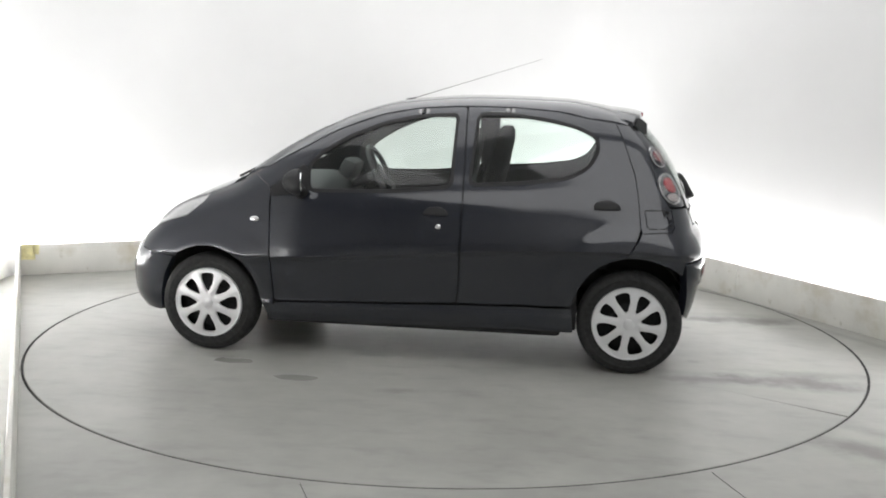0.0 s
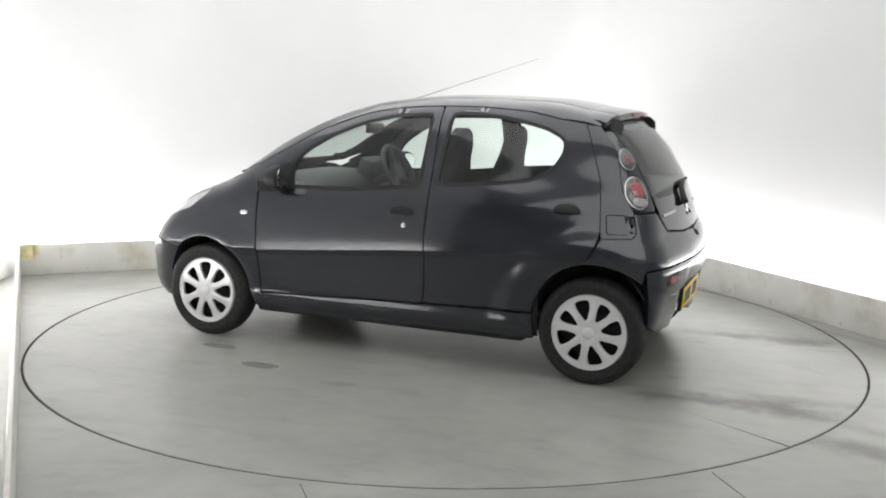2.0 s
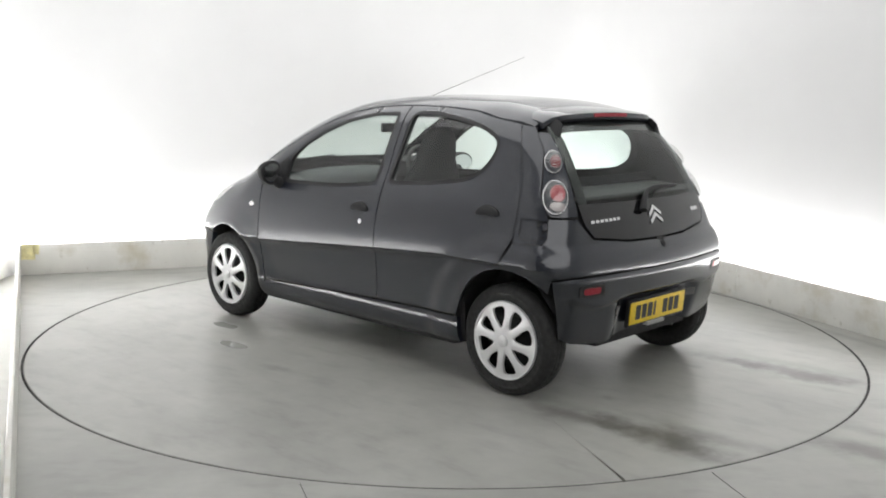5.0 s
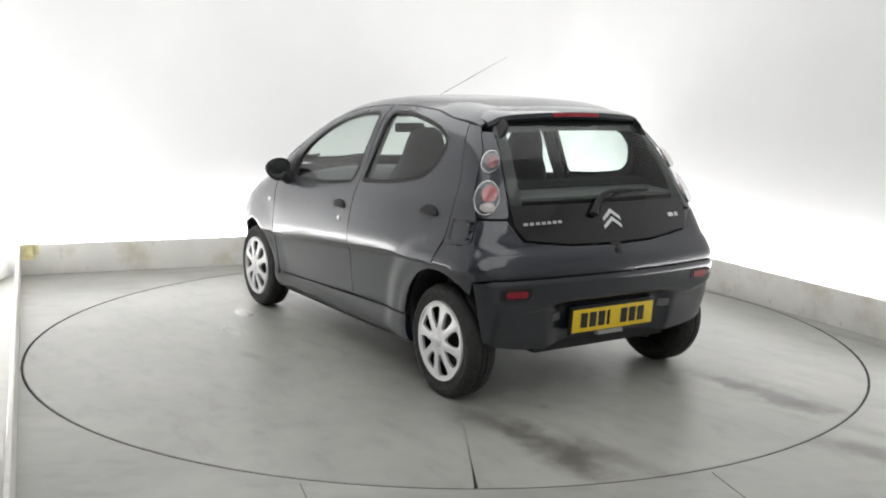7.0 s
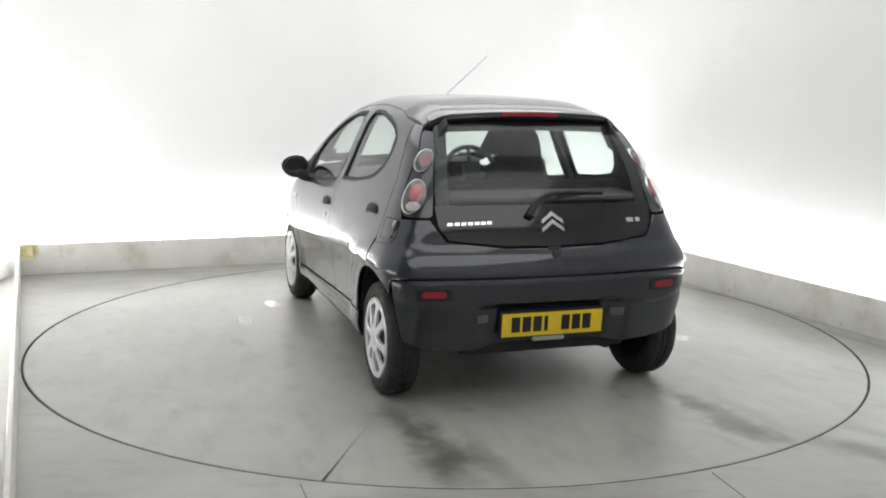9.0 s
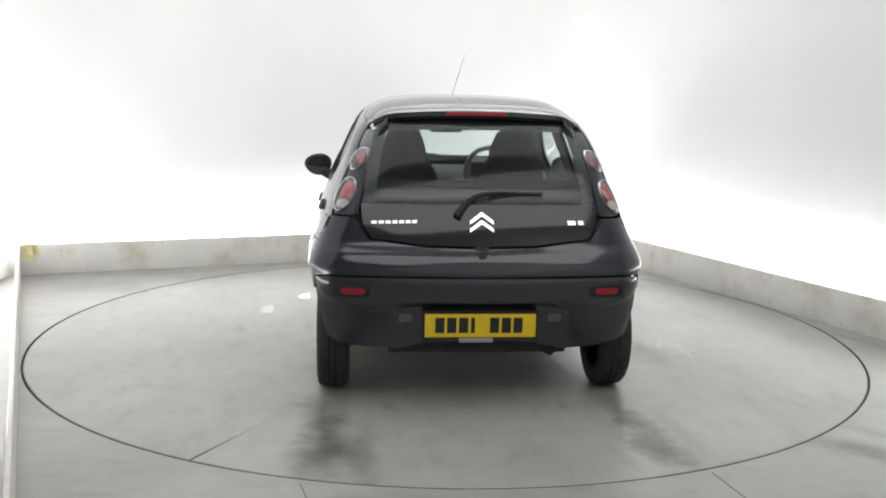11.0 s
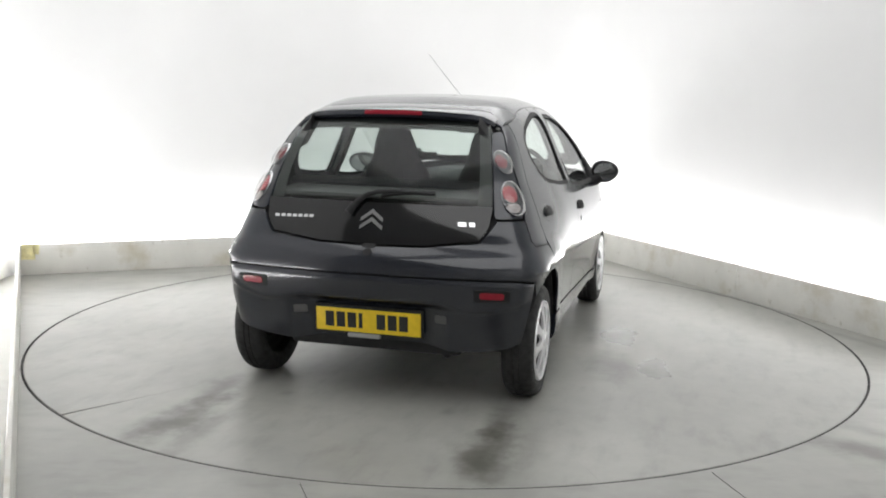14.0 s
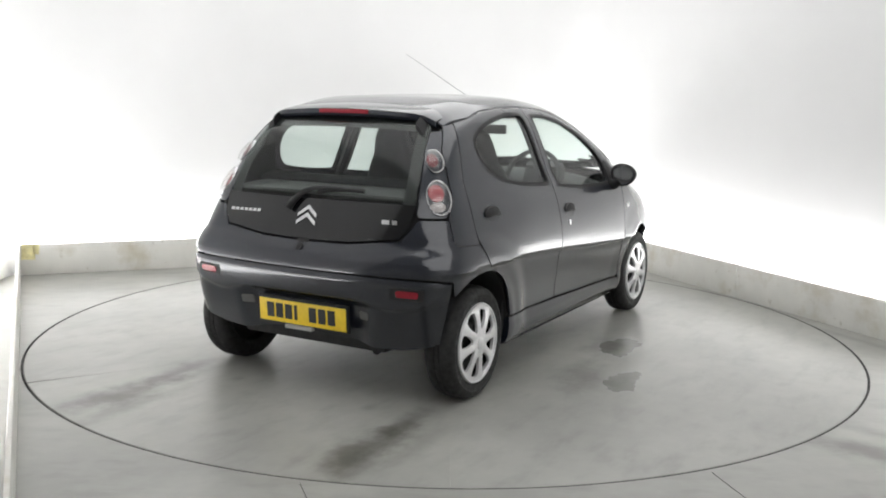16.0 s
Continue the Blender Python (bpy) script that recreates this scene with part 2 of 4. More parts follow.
def patch(poly, fn, cell=0.04, depth=0.012, lift=0.0, mid=(0, 0, 0.6)):
    """A curved panel: the flat outline is cut into cells, laid on the surface fn(u, v, lift) and given edges that turn in by depth."""
    poly = [tuple(map(float, q)) for q in poly]
    us, vs = [q[0] for q in poly], [q[1] for q in poly]
    index, flat, faces = {}, [], []

    def vertex(q):
        key = (round(q[0], 5), round(q[1], 5))
        if key not in index:
            index[key] = len(flat)
            flat.append(q)
        return index[key]

    cell, tall = cell if isinstance(cell, tuple) else (cell, cell)
    i0, i1 = math.floor(min(us) / cell), math.ceil(max(us) / cell)
    j0, j1 = math.floor(min(vs) / tall), math.ceil(max(vs) / tall)
    for i in range(i0, i1):
        strip = cut(cut(poly, 0, i * cell, True), 0, (i + 1) * cell, False)
        if len(strip) < 3:
            continue
        for j in range(j0, j1):
            piece = cut(cut(strip, 1, j * tall, True), 1, (j + 1) * tall, False) if len(strip) > 2 else []
            if len(piece) < 3:
                continue
            ids = []
            for k in (vertex(q) for q in piece):
                if not ids or ids[-1] != k:
                    ids.append(k)
            if len(ids) > 2 and ids[0] == ids[-1]:
                ids.pop()
            if len(set(ids)) > 2 and abs(winding(piece)) > 1e-8:
                if len(set(ids)) < len(ids):
                    ids = list(dict.fromkeys(ids))
                faces.append(ids)
    a = np.array(flat)
    outer = fn(a[:, 0], a[:, 1], lift)
    bm = bmesh.new()
    vo = [bm.verts.new(p) for p in outer]
    for f in faces:
        try:
            bm.faces.new([vo[k] for k in f])
        except ValueError:
            pass
    bmesh.ops.recalc_face_normals(bm, faces=bm.faces)
    if depth:
        inner = fn(a[:, 0], a[:, 1], lift - depth)
        bm.verts.index_update()
        edges = [e for e in bm.edges if e.is_boundary]
        low = {}
        for e in edges:
            for v in e.verts:
                if v not in low:
                    low[v] = bm.verts.new(inner[v.index])
        for e in edges:
            p, q = e.verts
            try:
                bm.faces.new((p, q, low[q], low[p]))
            except ValueError:
                pass
    # outward: away from the middle of the car
    bm.normal_update()
    mid = Vector(mid)
    best = max(bm.faces, key=lambda f: f.calc_area())
    if best.normal.dot(best.calc_center_median() - mid) < 0:
        bmesh.ops.reverse_faces(bm, faces=bm.faces)
    loose = [v for v in bm.verts if not v.link_faces]
    if loose:
        bmesh.ops.delete(bm, geom=loose, context="VERTS")
    return bm


def on_flank(side):
    return lambda s, z, lift: flank(s, z, side, lift)


def crease_shift(s, z):
    return 0.075 * np.clip(s, -0.85, 0.85) * np.exp(-((z - 0.6) / 0.16) ** 2)


def along_crease(poly):
    """The outline in heights counted from the flank's rising crease."""
    return [(s, float(z - crease_shift(s, z))) for s, z in poly]


def creased(side):
    """The flank, with heights counted from its rising crease."""
    def g(s, w, lift):
        s, w = np.asarray(s, float), np.asarray(w, float)
        z = w
        for _ in range(12):
            z = w + crease_shift(s, z)
        return flank(s, z, side, lift)
    return g


def on_top(x, y, lift):
    return crown(x, y, lift)


def ring(outer, inner, fn, lift=0.0, depth=0.006, mid=(0, 0, 0.6)):
    """A band between two outlines of equally many points, with turned-in edges."""
    a, b = np.array(outer, float), np.array(inner, float)
    bm = bmesh.new()
    loops = [[bm.verts.new(p) for p in fn(q[:, 0], q[:, 1], h)] for q, h in ((a, lift - depth), (a, lift), (b, lift), (b, lift - depth))]
    n = len(a)
    for p, q in zip(loops, loops[1:]):
        for i in range(n):
            bm.faces.new((p[i], p[(i + 1) % n], q[(i + 1) % n], q[i]))
    bmesh.ops.recalc_face_normals(bm, faces=bm.faces)
    bm.normal_update()
    bm.faces.ensure_lookup_table()
    f = bm.faces[n]
    if f.normal.dot(f.calc_center_median() - Vector(mid)) < 0:
        bmesh.ops.reverse_faces(bm, faces=bm.faces)
    return bm


def oval(cs, cz, rs, rz, n=28, lean=0.0):
    c, s = math.cos(lean), math.sin(lean)
    return [(cs + rs * math.cos(a) * c - rz * math.sin(a) * s, cz + rs * math.cos(a) * s + rz * math.sin(a) * c) for a in np.linspace(0, 2 * math.pi, n, endpoint=False)]


def domed(fn, cs, cz, rs, rz, h):
    """The surface with a dome of height h over an oval."""
    def g(s, z, lift):
        rho = ((s - cs) / rs) ** 2 + ((z - cz) / rz) ** 2
        return fn(s, z, lift + h * np.sqrt(np.clip(1 - rho, 0, 1)))
    return g


def loft(sections, caps=True):
    """A skin over closed sections of equally many points."""
    bm = bmesh.new()
    rows = [[bm.verts.new(p) for p in s] for s in sections]
    n = len(rows[0])
    for a, b in zip(rows, rows[1:]):
        for i in range(n):
            bm.faces.new((a[i], a[(i + 1) % n], b[(i + 1) % n], b[i]))
    if caps:
        bm.faces.new(rows[0][::-1]), bm.faces.new(rows[-1])
    bmesh.ops.recalc_face_normals(bm, faces=bm.faces)
    return bm


# ---- the room ----


def floor_material(name, seed, dirt=0.5, stains=(), wet=()):
    m = material(name, (0.30, 0.31, 0.29), 0.30)
    nt = m.node_tree
    b = nt.nodes["Principled BSDF"]
    co = nt.nodes["Texture Coordinate"]
    shift = nt.nodes.new("ShaderNodeVectorMath")
    shift.inputs[1].default_value = (seed, seed * 0.7, 0)
    nt.links.new(co.outputs["Object"], shift.inputs[0])

    def noise_of(scale, detail, stretch=(1, 1, 1)):
        s = nt.nodes.new("ShaderNodeVectorMath")
        s.operation = "MULTIPLY"
        s.inputs[1].default_value = stretch
        nt.links.new(shift.outputs[0], s.inputs[0])
        n = nt.nodes.new("ShaderNodeTexNoise")
        n.inputs["Scale"].default_value, n.inputs["Detail"].default_value, n.inputs["Roughness"].default_value = scale, detail, 0.6
        nt.links.new(s.outputs[0], n.inputs["Vector"])
        return n.outputs["Fac"]

    def ramp(value, lo, hi, a, c):
        r = nt.nodes.new("ShaderNodeMapRange")
        r.interpolation_type = "SMOOTHSTEP"
        for k, v in zip(("From Min", "From Max", "To Min", "To Max"), (lo, hi, a, c)):
            r.inputs[k].default_value = v
        nt.links.new(value, r.inputs["Value"])
        return r.outputs[0]

    def times(a, c):
        x = nt.nodes.new("ShaderNodeMath")
        x.operation = "MULTIPLY"
        nt.links.new(a, x.inputs[0])
        nt.links.new(c, x.inputs[1])
        return x.outputs[0]

    wide = ramp(noise_of(0.9, 3), 0.3, 0.72, 1.06, 1 - 0.32 * dirt)
    fine = ramp(noise_of(9, 2), 0.2, 0.8, 1.05, 0.95)
    scuff = ramp(noise_of(3.2, 3, (1, 2.6, 1)), 0.45, 0.80, 1.0, 1 - 0.35 * dirt)
    shade = times(times(wide, fine), scuff)
    plain = nt.nodes.new("ShaderNodeValue")
    plain.outputs[0].default_value = 0.34
    rough = plain.outputs[0]
    ragged = ramp(noise_of(5.0, 4), 0.2, 0.8, -0.42, 0.42)

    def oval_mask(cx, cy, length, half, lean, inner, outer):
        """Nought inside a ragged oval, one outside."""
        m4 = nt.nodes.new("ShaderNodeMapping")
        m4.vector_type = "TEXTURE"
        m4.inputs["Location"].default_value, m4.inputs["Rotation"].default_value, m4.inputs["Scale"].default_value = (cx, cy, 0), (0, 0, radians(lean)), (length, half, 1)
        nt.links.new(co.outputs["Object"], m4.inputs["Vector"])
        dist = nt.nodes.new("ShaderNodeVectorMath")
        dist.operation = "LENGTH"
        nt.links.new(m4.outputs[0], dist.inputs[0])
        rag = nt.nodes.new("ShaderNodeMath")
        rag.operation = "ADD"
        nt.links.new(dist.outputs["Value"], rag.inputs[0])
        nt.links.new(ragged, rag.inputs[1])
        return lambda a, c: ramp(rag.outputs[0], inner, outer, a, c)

    soil_and_dark = None
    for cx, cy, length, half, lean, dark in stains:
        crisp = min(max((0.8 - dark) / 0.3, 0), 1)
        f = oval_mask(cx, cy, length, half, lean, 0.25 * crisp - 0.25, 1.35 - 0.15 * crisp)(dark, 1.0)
        soil_and_dark = times(soil_and_dark, f) if soil_and_dark else f
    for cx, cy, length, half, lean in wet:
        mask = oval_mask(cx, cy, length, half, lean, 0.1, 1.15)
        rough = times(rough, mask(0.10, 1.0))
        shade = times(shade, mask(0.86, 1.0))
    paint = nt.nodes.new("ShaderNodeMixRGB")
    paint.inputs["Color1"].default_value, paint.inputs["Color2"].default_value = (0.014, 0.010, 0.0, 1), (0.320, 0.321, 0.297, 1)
    nt.links.new(soil_and_dark, paint.inputs["Fac"])
    x = nt.nodes.new("ShaderNodeVectorMath")
    x.operation = "SCALE"
    nt.links.new(paint.outputs[0], x.inputs[0])
    nt.links.new(shade, x.inputs["Scale"])
    nt.links.new(x.outputs[0], b.inputs["Base Color"])
    nt.links.new(rough, b.inputs["Roughness"])
    return m


FLOOR = floor_material("painted_concrete_floor", 3.0, 0.5, [
    (1.78, -1.93, 0.34, 0.15, -40, 0.45), (1.95, -1.75, 0.22, 0.07, -40, 0.7), (2.02, 0.55, 0.9, 0.10, -65, 0.74), (1.0, 2.55, 0.8, 0.10, -65, 0.78),
    (2.55, 0.0, 1.4, 0.05, -65, 0.72), (-2.2, 1.75, 0.9, 0.05, 22, 0.85)])
# dark marks on the deck: tyre tracks, stains, a faint oval under the tail
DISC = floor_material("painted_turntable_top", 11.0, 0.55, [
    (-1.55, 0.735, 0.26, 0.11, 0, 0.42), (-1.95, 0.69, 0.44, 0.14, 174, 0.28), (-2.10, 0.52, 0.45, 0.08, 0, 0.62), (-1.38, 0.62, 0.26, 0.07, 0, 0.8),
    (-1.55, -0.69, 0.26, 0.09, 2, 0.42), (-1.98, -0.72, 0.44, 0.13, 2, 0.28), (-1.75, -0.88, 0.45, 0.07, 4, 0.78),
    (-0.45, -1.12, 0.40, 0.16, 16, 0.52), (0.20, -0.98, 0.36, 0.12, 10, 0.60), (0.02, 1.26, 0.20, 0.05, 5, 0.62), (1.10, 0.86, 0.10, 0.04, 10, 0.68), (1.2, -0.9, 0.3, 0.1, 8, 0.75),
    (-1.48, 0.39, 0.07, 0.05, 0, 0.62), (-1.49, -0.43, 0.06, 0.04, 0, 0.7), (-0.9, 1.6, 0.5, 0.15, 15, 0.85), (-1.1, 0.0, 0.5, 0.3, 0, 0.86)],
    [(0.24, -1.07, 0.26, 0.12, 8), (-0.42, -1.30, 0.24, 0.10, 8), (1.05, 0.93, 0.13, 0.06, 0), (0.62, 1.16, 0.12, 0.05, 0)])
RADIUS = 2.432


def ring_bm(r0, r1, z0, z1, n=192):
    """A flat ring with a drop at its inner and outer edge."""
    bm = bmesh.new()
    rows = []
    for r, z in ((r0, z0), (r0, z1), (r1, z1), (r1, z0)):
        rows.append([bm.verts.new((r * math.cos(a), r * math.sin(a), z)) for a in np.linspace(0, 2 * math.pi, n, endpoint=False)])
    for a, b in zip(rows, rows[1:]):
        for i in range(n):
            bm.faces.new((a[i], a[(i + 1) % n], b[(i + 1) % n], b[i]))
    bmesh.ops.recalc_face_normals(bm, faces=bm.faces)
    return bm


def build_floor():
    bm = bmesh.new()
    n = 192
    inner = [bm.verts.new(((RADIUS + 0.013) * math.cos(a), (RADIUS + 0.013) * math.sin(a), 0)) for a in np.linspace(0, 2 * math.pi, n, endpoint=False)]
    low = [bm.verts.new((v.co.x, v.co.y, -0.06)) for v in inner]
    outer = [bm.verts.new((v.co.x * 5, v.co.y * 5, 0)) for v in inner]
    for i in range(n):
        k = (i + 1) % n
        bm.faces.new((inner[i], outer[i], outer[k], inner[k]))
        bm.faces.new((low[i], inner[i], inner[k], low[k]))
    ob = part("floor", bm, FLOOR)
    tagged(ob, "grey painted concrete floor with scuffs and stains", "floor", kind="structure")
    tagged(part("gap_trim", ring_bm(RADIUS + 0.001, RADIUS + 0.0125, -0.05, -0.002), GROOVE), "black gap round the turntable's rim", "trim", kind="structure")
    pit = bmesh.new()
    bmesh.ops.create_circle(pit, cap_ends=True, segments=96, radius=RADIUS + 0.05, matrix=Matrix.Translation((0, 0, -0.055)))
    tagged(part("pit_floor", pit, GROOVE), "dark pit under the turntable's gap", "floor", kind="structure")


def build_joint(a, b):
    a, b = Vector((*a, 0.0005)), Vector((*b, 0.0005))
    d = (b - a).normalized()
    m = Matrix.Translation((a + b) / 2) @ Matrix.Rotation(math.atan2(d.y, d.x), 4, "Z")
    tagged(part("floor_joint", box_bm(bmesh.new(), ((b - a).length, 0.0025, 0.001), m), GROOVE), "dark joint line in the concrete floor", "joint", kind="structure")


def build_turntable():
    table = empty("turntable", "round grey painted turntable set flush in the floor", "turntable")
    gaps = {30: 0.0003, 90: 0.0003, 150: 0.008, 210: 0.0004, 270: 0.0003, 330: 0.0003}
    for a0 in range(30, 390, 60):
        a1 = a0 + 60
        g0, g1 = gaps[a0 % 360], gaps[a1 % 360]
        bm = bmesh.new()
        rows = []
        for r in (0.004, 0.4, 0.8, 1.2, 1.6, 2.0, 2.25, RADIUS - 0.004, RADIUS, RADIUS):
            row = []
            for k in range(17):
                a = radians(a0 + 60 * k / 16)
                off = (g0 * (1 - k / 16) - g1 * k / 16) * (r / RADIUS) ** 10
                row.append(bm.verts.new((r * math.cos(a) - off * math.sin(a), r * math.sin(a) + off * math.cos(a), 0.0 if r < RADIUS else -0.003)))
            rows.append(row)
        for v in rows[-1]:
            v.co.z = -0.04
        for a, b in zip(rows, rows[1:]):
            for k in range(16):
                bm.faces.new((a[k], b[k], b[k + 1], a[k + 1]))
        for k in (0, 16):
            low = [bm.verts.new((row[k].co.x, row[k].co.y, -0.03)) for row in rows[:-1]]
            for q in range(len(low) - 1):
                bm.faces.new((rows[q][k], rows[q + 1][k], low[q + 1], low[q]))
        bmesh.ops.recalc_face_normals(bm, faces=bm.faces)
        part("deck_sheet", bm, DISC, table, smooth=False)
    return table


def strip(points, half, z0, z1, name, mat, label, kind="structure", cat="wall"):
    """A straight run of wall or kerb between two places in plan."""
    a, b = points
    d = (b - a).normalized()
    n = Vector((-d.y, d.x, 0)) * half
    m = Matrix.Translation((a + b) / 2 + Vector((0, 0, (z0 + z1) / 2))) @ Matrix.Rotation(math.atan2(d.y, d.x), 4, "Z")
    ob = part(name, box_bm(bmesh.new(), ((b - a).length, 2 * half, z1 - z0), m, 0.006), mat)
    return tagged(ob, label, cat, kind=kind)


KERB_H, KERB_T, TROUGH, WALL_H = 0.243, 0.02, 0.16, 3.3


def build_room():
    # kerb: side run, back run, far side run
    k = KERB_T / 2
    strip((plan(0.137 - k, -5.6), plan(-k, 2 * k)), k, 0, KERB_H, "kerb_west", KERB, "low cream-painted board kerb along the floor's edge", cat="kerb")
    strip((plan(0, k), plan(WIDE - 0.005, k)), k, 0, KERB_H, "kerb_north", KERB, "low cream-painted board kerb along the floor's edge", cat="kerb")
    strip((plan(WIDE + k, 2 * k), plan(WIDE + k + 0.1065, -2.367)), k, 0, KERB_H + 0.008, "kerb_east", KERB, "low cream-painted board kerb along the floor's edge", cat="kerb")
    strip((plan(WIDE + k + 0.1066, -2.370), plan(WIDE + k + 0.3375, -7.5)), k, 0, KERB_H + 0.007, "kerb_east", KERB, "low cream-painted board kerb along the floor's edge", cat="kerb")
    # one continuous white wall with rounded corners behind the kerb, closed behind the camera
    loop = fillet([(-TROUGH, -4.6), (-TROUGH, TROUGH), (WIDE + TROUGH + 0.05, TROUGH), (WIDE + TROUGH + 0.37, -8.6), (-3.6, -8.6), (-3.6, -4.6)], 0.45, 14)
    bm = bmesh.new()
    rows = []
    for z in (-0.02, 0.6, 1.2, 1.8, 2.4, WALL_H):
        rows.append([bm.verts.new(plan(u, v, z)) for u, v in loop])
    n = len(loop)
    for a, b in zip(rows, rows[1:]):
        for i in range(n):
            bm.faces.new((a[i], a[(i + 1) % n], b[(i + 1) % n], b[i]))
    back = [[bm.verts.new(plan(1.3 + (u - 1.3) * 1.03, -3.5 + (v + 3.5) * 1.03, z)) for u, v in loop] for z in (-0.02, WALL_H)]
    for i in range(n):
        q = (i + 1) % n
        bm.faces.new((back[0][i], back[1][i], back[1][q], back[0][q]))
        bm.faces.new((rows[-1][i], rows[-1][q], back[1][q], back[1][i]))
    tagged(part("wall", bm, FROST), "plain white studio wall with rounded corners", "wall", kind="structure")
    bm = bmesh.new()
    box_bm(bm, (10.5, 10.5, 0.1), Matrix.Translation(plan(1.0, -4.0, WALL_H + 0.05)) @ pose(0, 0, 0, 0, 0, ROOM))
    tagged(part("ceiling", bm, FROST), "plain white studio ceiling", "ceiling", kind="structure")


def build_tape():
    bm = bmesh.new()
    for u, w, z0, z1 in ((0.06, 0.10, 0.125, 0.247), (0.115, 0.05, 0.165, 0.246)):
        m = Matrix.Translation(plan(u, -0.002, (z0 + z1) / 2)) @ pose(0, 0, 0, 0, 3, ROOM)
        box_bm(bm, (w, 0.003, z1 - z0), m)
    ob = part("corner_tape", bm, TAPE)
    tagged(ob, "yellowed sticky tape at the kerb's corner", "tape")


build_floor()
build_room()
build_tape()
build_joint((-0.54, -2.42), (-0.36, -2.95))
build_joint((1.07, -2.23), (1.20, -2.75))
turntable = build_turntable()

# ---- the car ----


def arch(cx, half, top, s0, s1, n=14):
    """Points of a wheel arch from one flank mark to the other, front to back."""
    return [(cx - half * math.cos(a), 0.275 + (top - 0.275) * math.sin(a)) for a in np.linspace(s0, s1, n)]


def s_of(x, y):
    if x > 0.95:
        return -0.95 - 0.8 * math.atan2(x - 0.95, y)
    return -x if x >= -0.75 else 0.75 + 0.8 * math.atan2(-(x + 0.75), y)


WHEEL_S = {1: s_of(1.17, 0.79), -1: s_of(-1.17, 0.79)}
AF = [(WHEEL_S[1] + 0.30 * math.cos(a), 0.275 + 0.335 * math.sin(a)) for a in np.linspace(0, math.pi, 19)]      # from the door forward
AR = [(WHEEL_S[-1] - 0.285 * math.cos(a), 0.275 + 0.362 * math.sin(a)) for a in np.linspace(0, math.pi, 19)]    # from the door back
FRONT_PANE = [(-0.59, 0.925), (-0.61, 1.06), (-0.53, 1.145), (-0.38, 1.235), (-0.20, 1.308), (0.0, 1.350), (0.215, 1.362), (0.205, 0.968), (-0.13, 0.935)]
REAR_PANE = [(0.290, 0.980), (0.315, 1.370), (0.49, 1.370), (0.69, 1.342), (0.90, 1.305), (1.025, 1.255), (1.03, 1.18), (0.955, 1.085), (0.83, 1.03), (0.58, 0.998)]
RAIL = [(-0.98, 0.985), (-0.84, 1.05), (-0.64, 1.165), (-0.46, 1.262), (-0.215, 1.352), (0.0, 1.390), (0.26, 1.404), (0.50, 1.402), (0.75, 1.385), (0.98, 1.352), (1.245, 1.315)]
GLASS_EDGE = [(1.30, 1.345), (1.335, 1.29), (1.39, 1.20), (1.44, 1.02), (1.478, 0.86), (1.52, 0.80), (1.75, 0.770), (2.007, 0.765)]


def shrink(poly, d):
    """The outline moved in by d metres."""
    sign = 1 if winding(poly) > 0 else -1
    out, m = [], len(poly)
    for i in range(m):
        a, b, c = (np.array(poly[k % m], float) for k in (i - 1, i, i + 1))
        t = (c - a) / (np.linalg.norm(c - a) + 1e-9)
        out.append(tuple(b + sign * d * np.array((-t[1], t[0]))))
    return out


def mirrored(poly):
    """A half outline that ends on the tail's middle line, closed by its mirror image."""
    return list(poly) + [(2 * 2.0066 - s, z) for s, z in reversed(poly) if s < 2.0]


def tail(s, z, lift):
    """As the flank, running on round the tail to the other side."""
    s = np.asarray(s, float)
    other = s > 2.0066
    p = flank(np.where(other, 2 * 2.0066 - s, s), z, 1, lift)
    p[:, 1] *= np.where(other, -1, 1)
    return p


car = empty("hatchback_car", "dark grey five-door hatchback car standing on the turntable", "car")
MID = 2.0066
HOOD = [(1.06, 0.665), (1.18, 0.655), (1.30, 0.625), (1.42, 0.585), (1.54, 0.53), (1.63, 0.44)]
WING_TOP = [(s_of(x, y), float(p[2])) for (x, y), p in zip(HOOD, crown([q[0] for q in HOOD], [q[1] for q in HOOD]))]


LAMP = WING_TOP[1:5] + [(-1.60, 0.668), (-1.485, 0.710), (-1.303, 0.769), (-1.222, 0.85)]


def inside(x, y, z):
    """y, or where it must stop short of the body's skin."""
    return min(y, float(solve(lambda q: body(np.array([x]), q, np.array([z])), [0.0], [1.2])[0]) - 0.016)


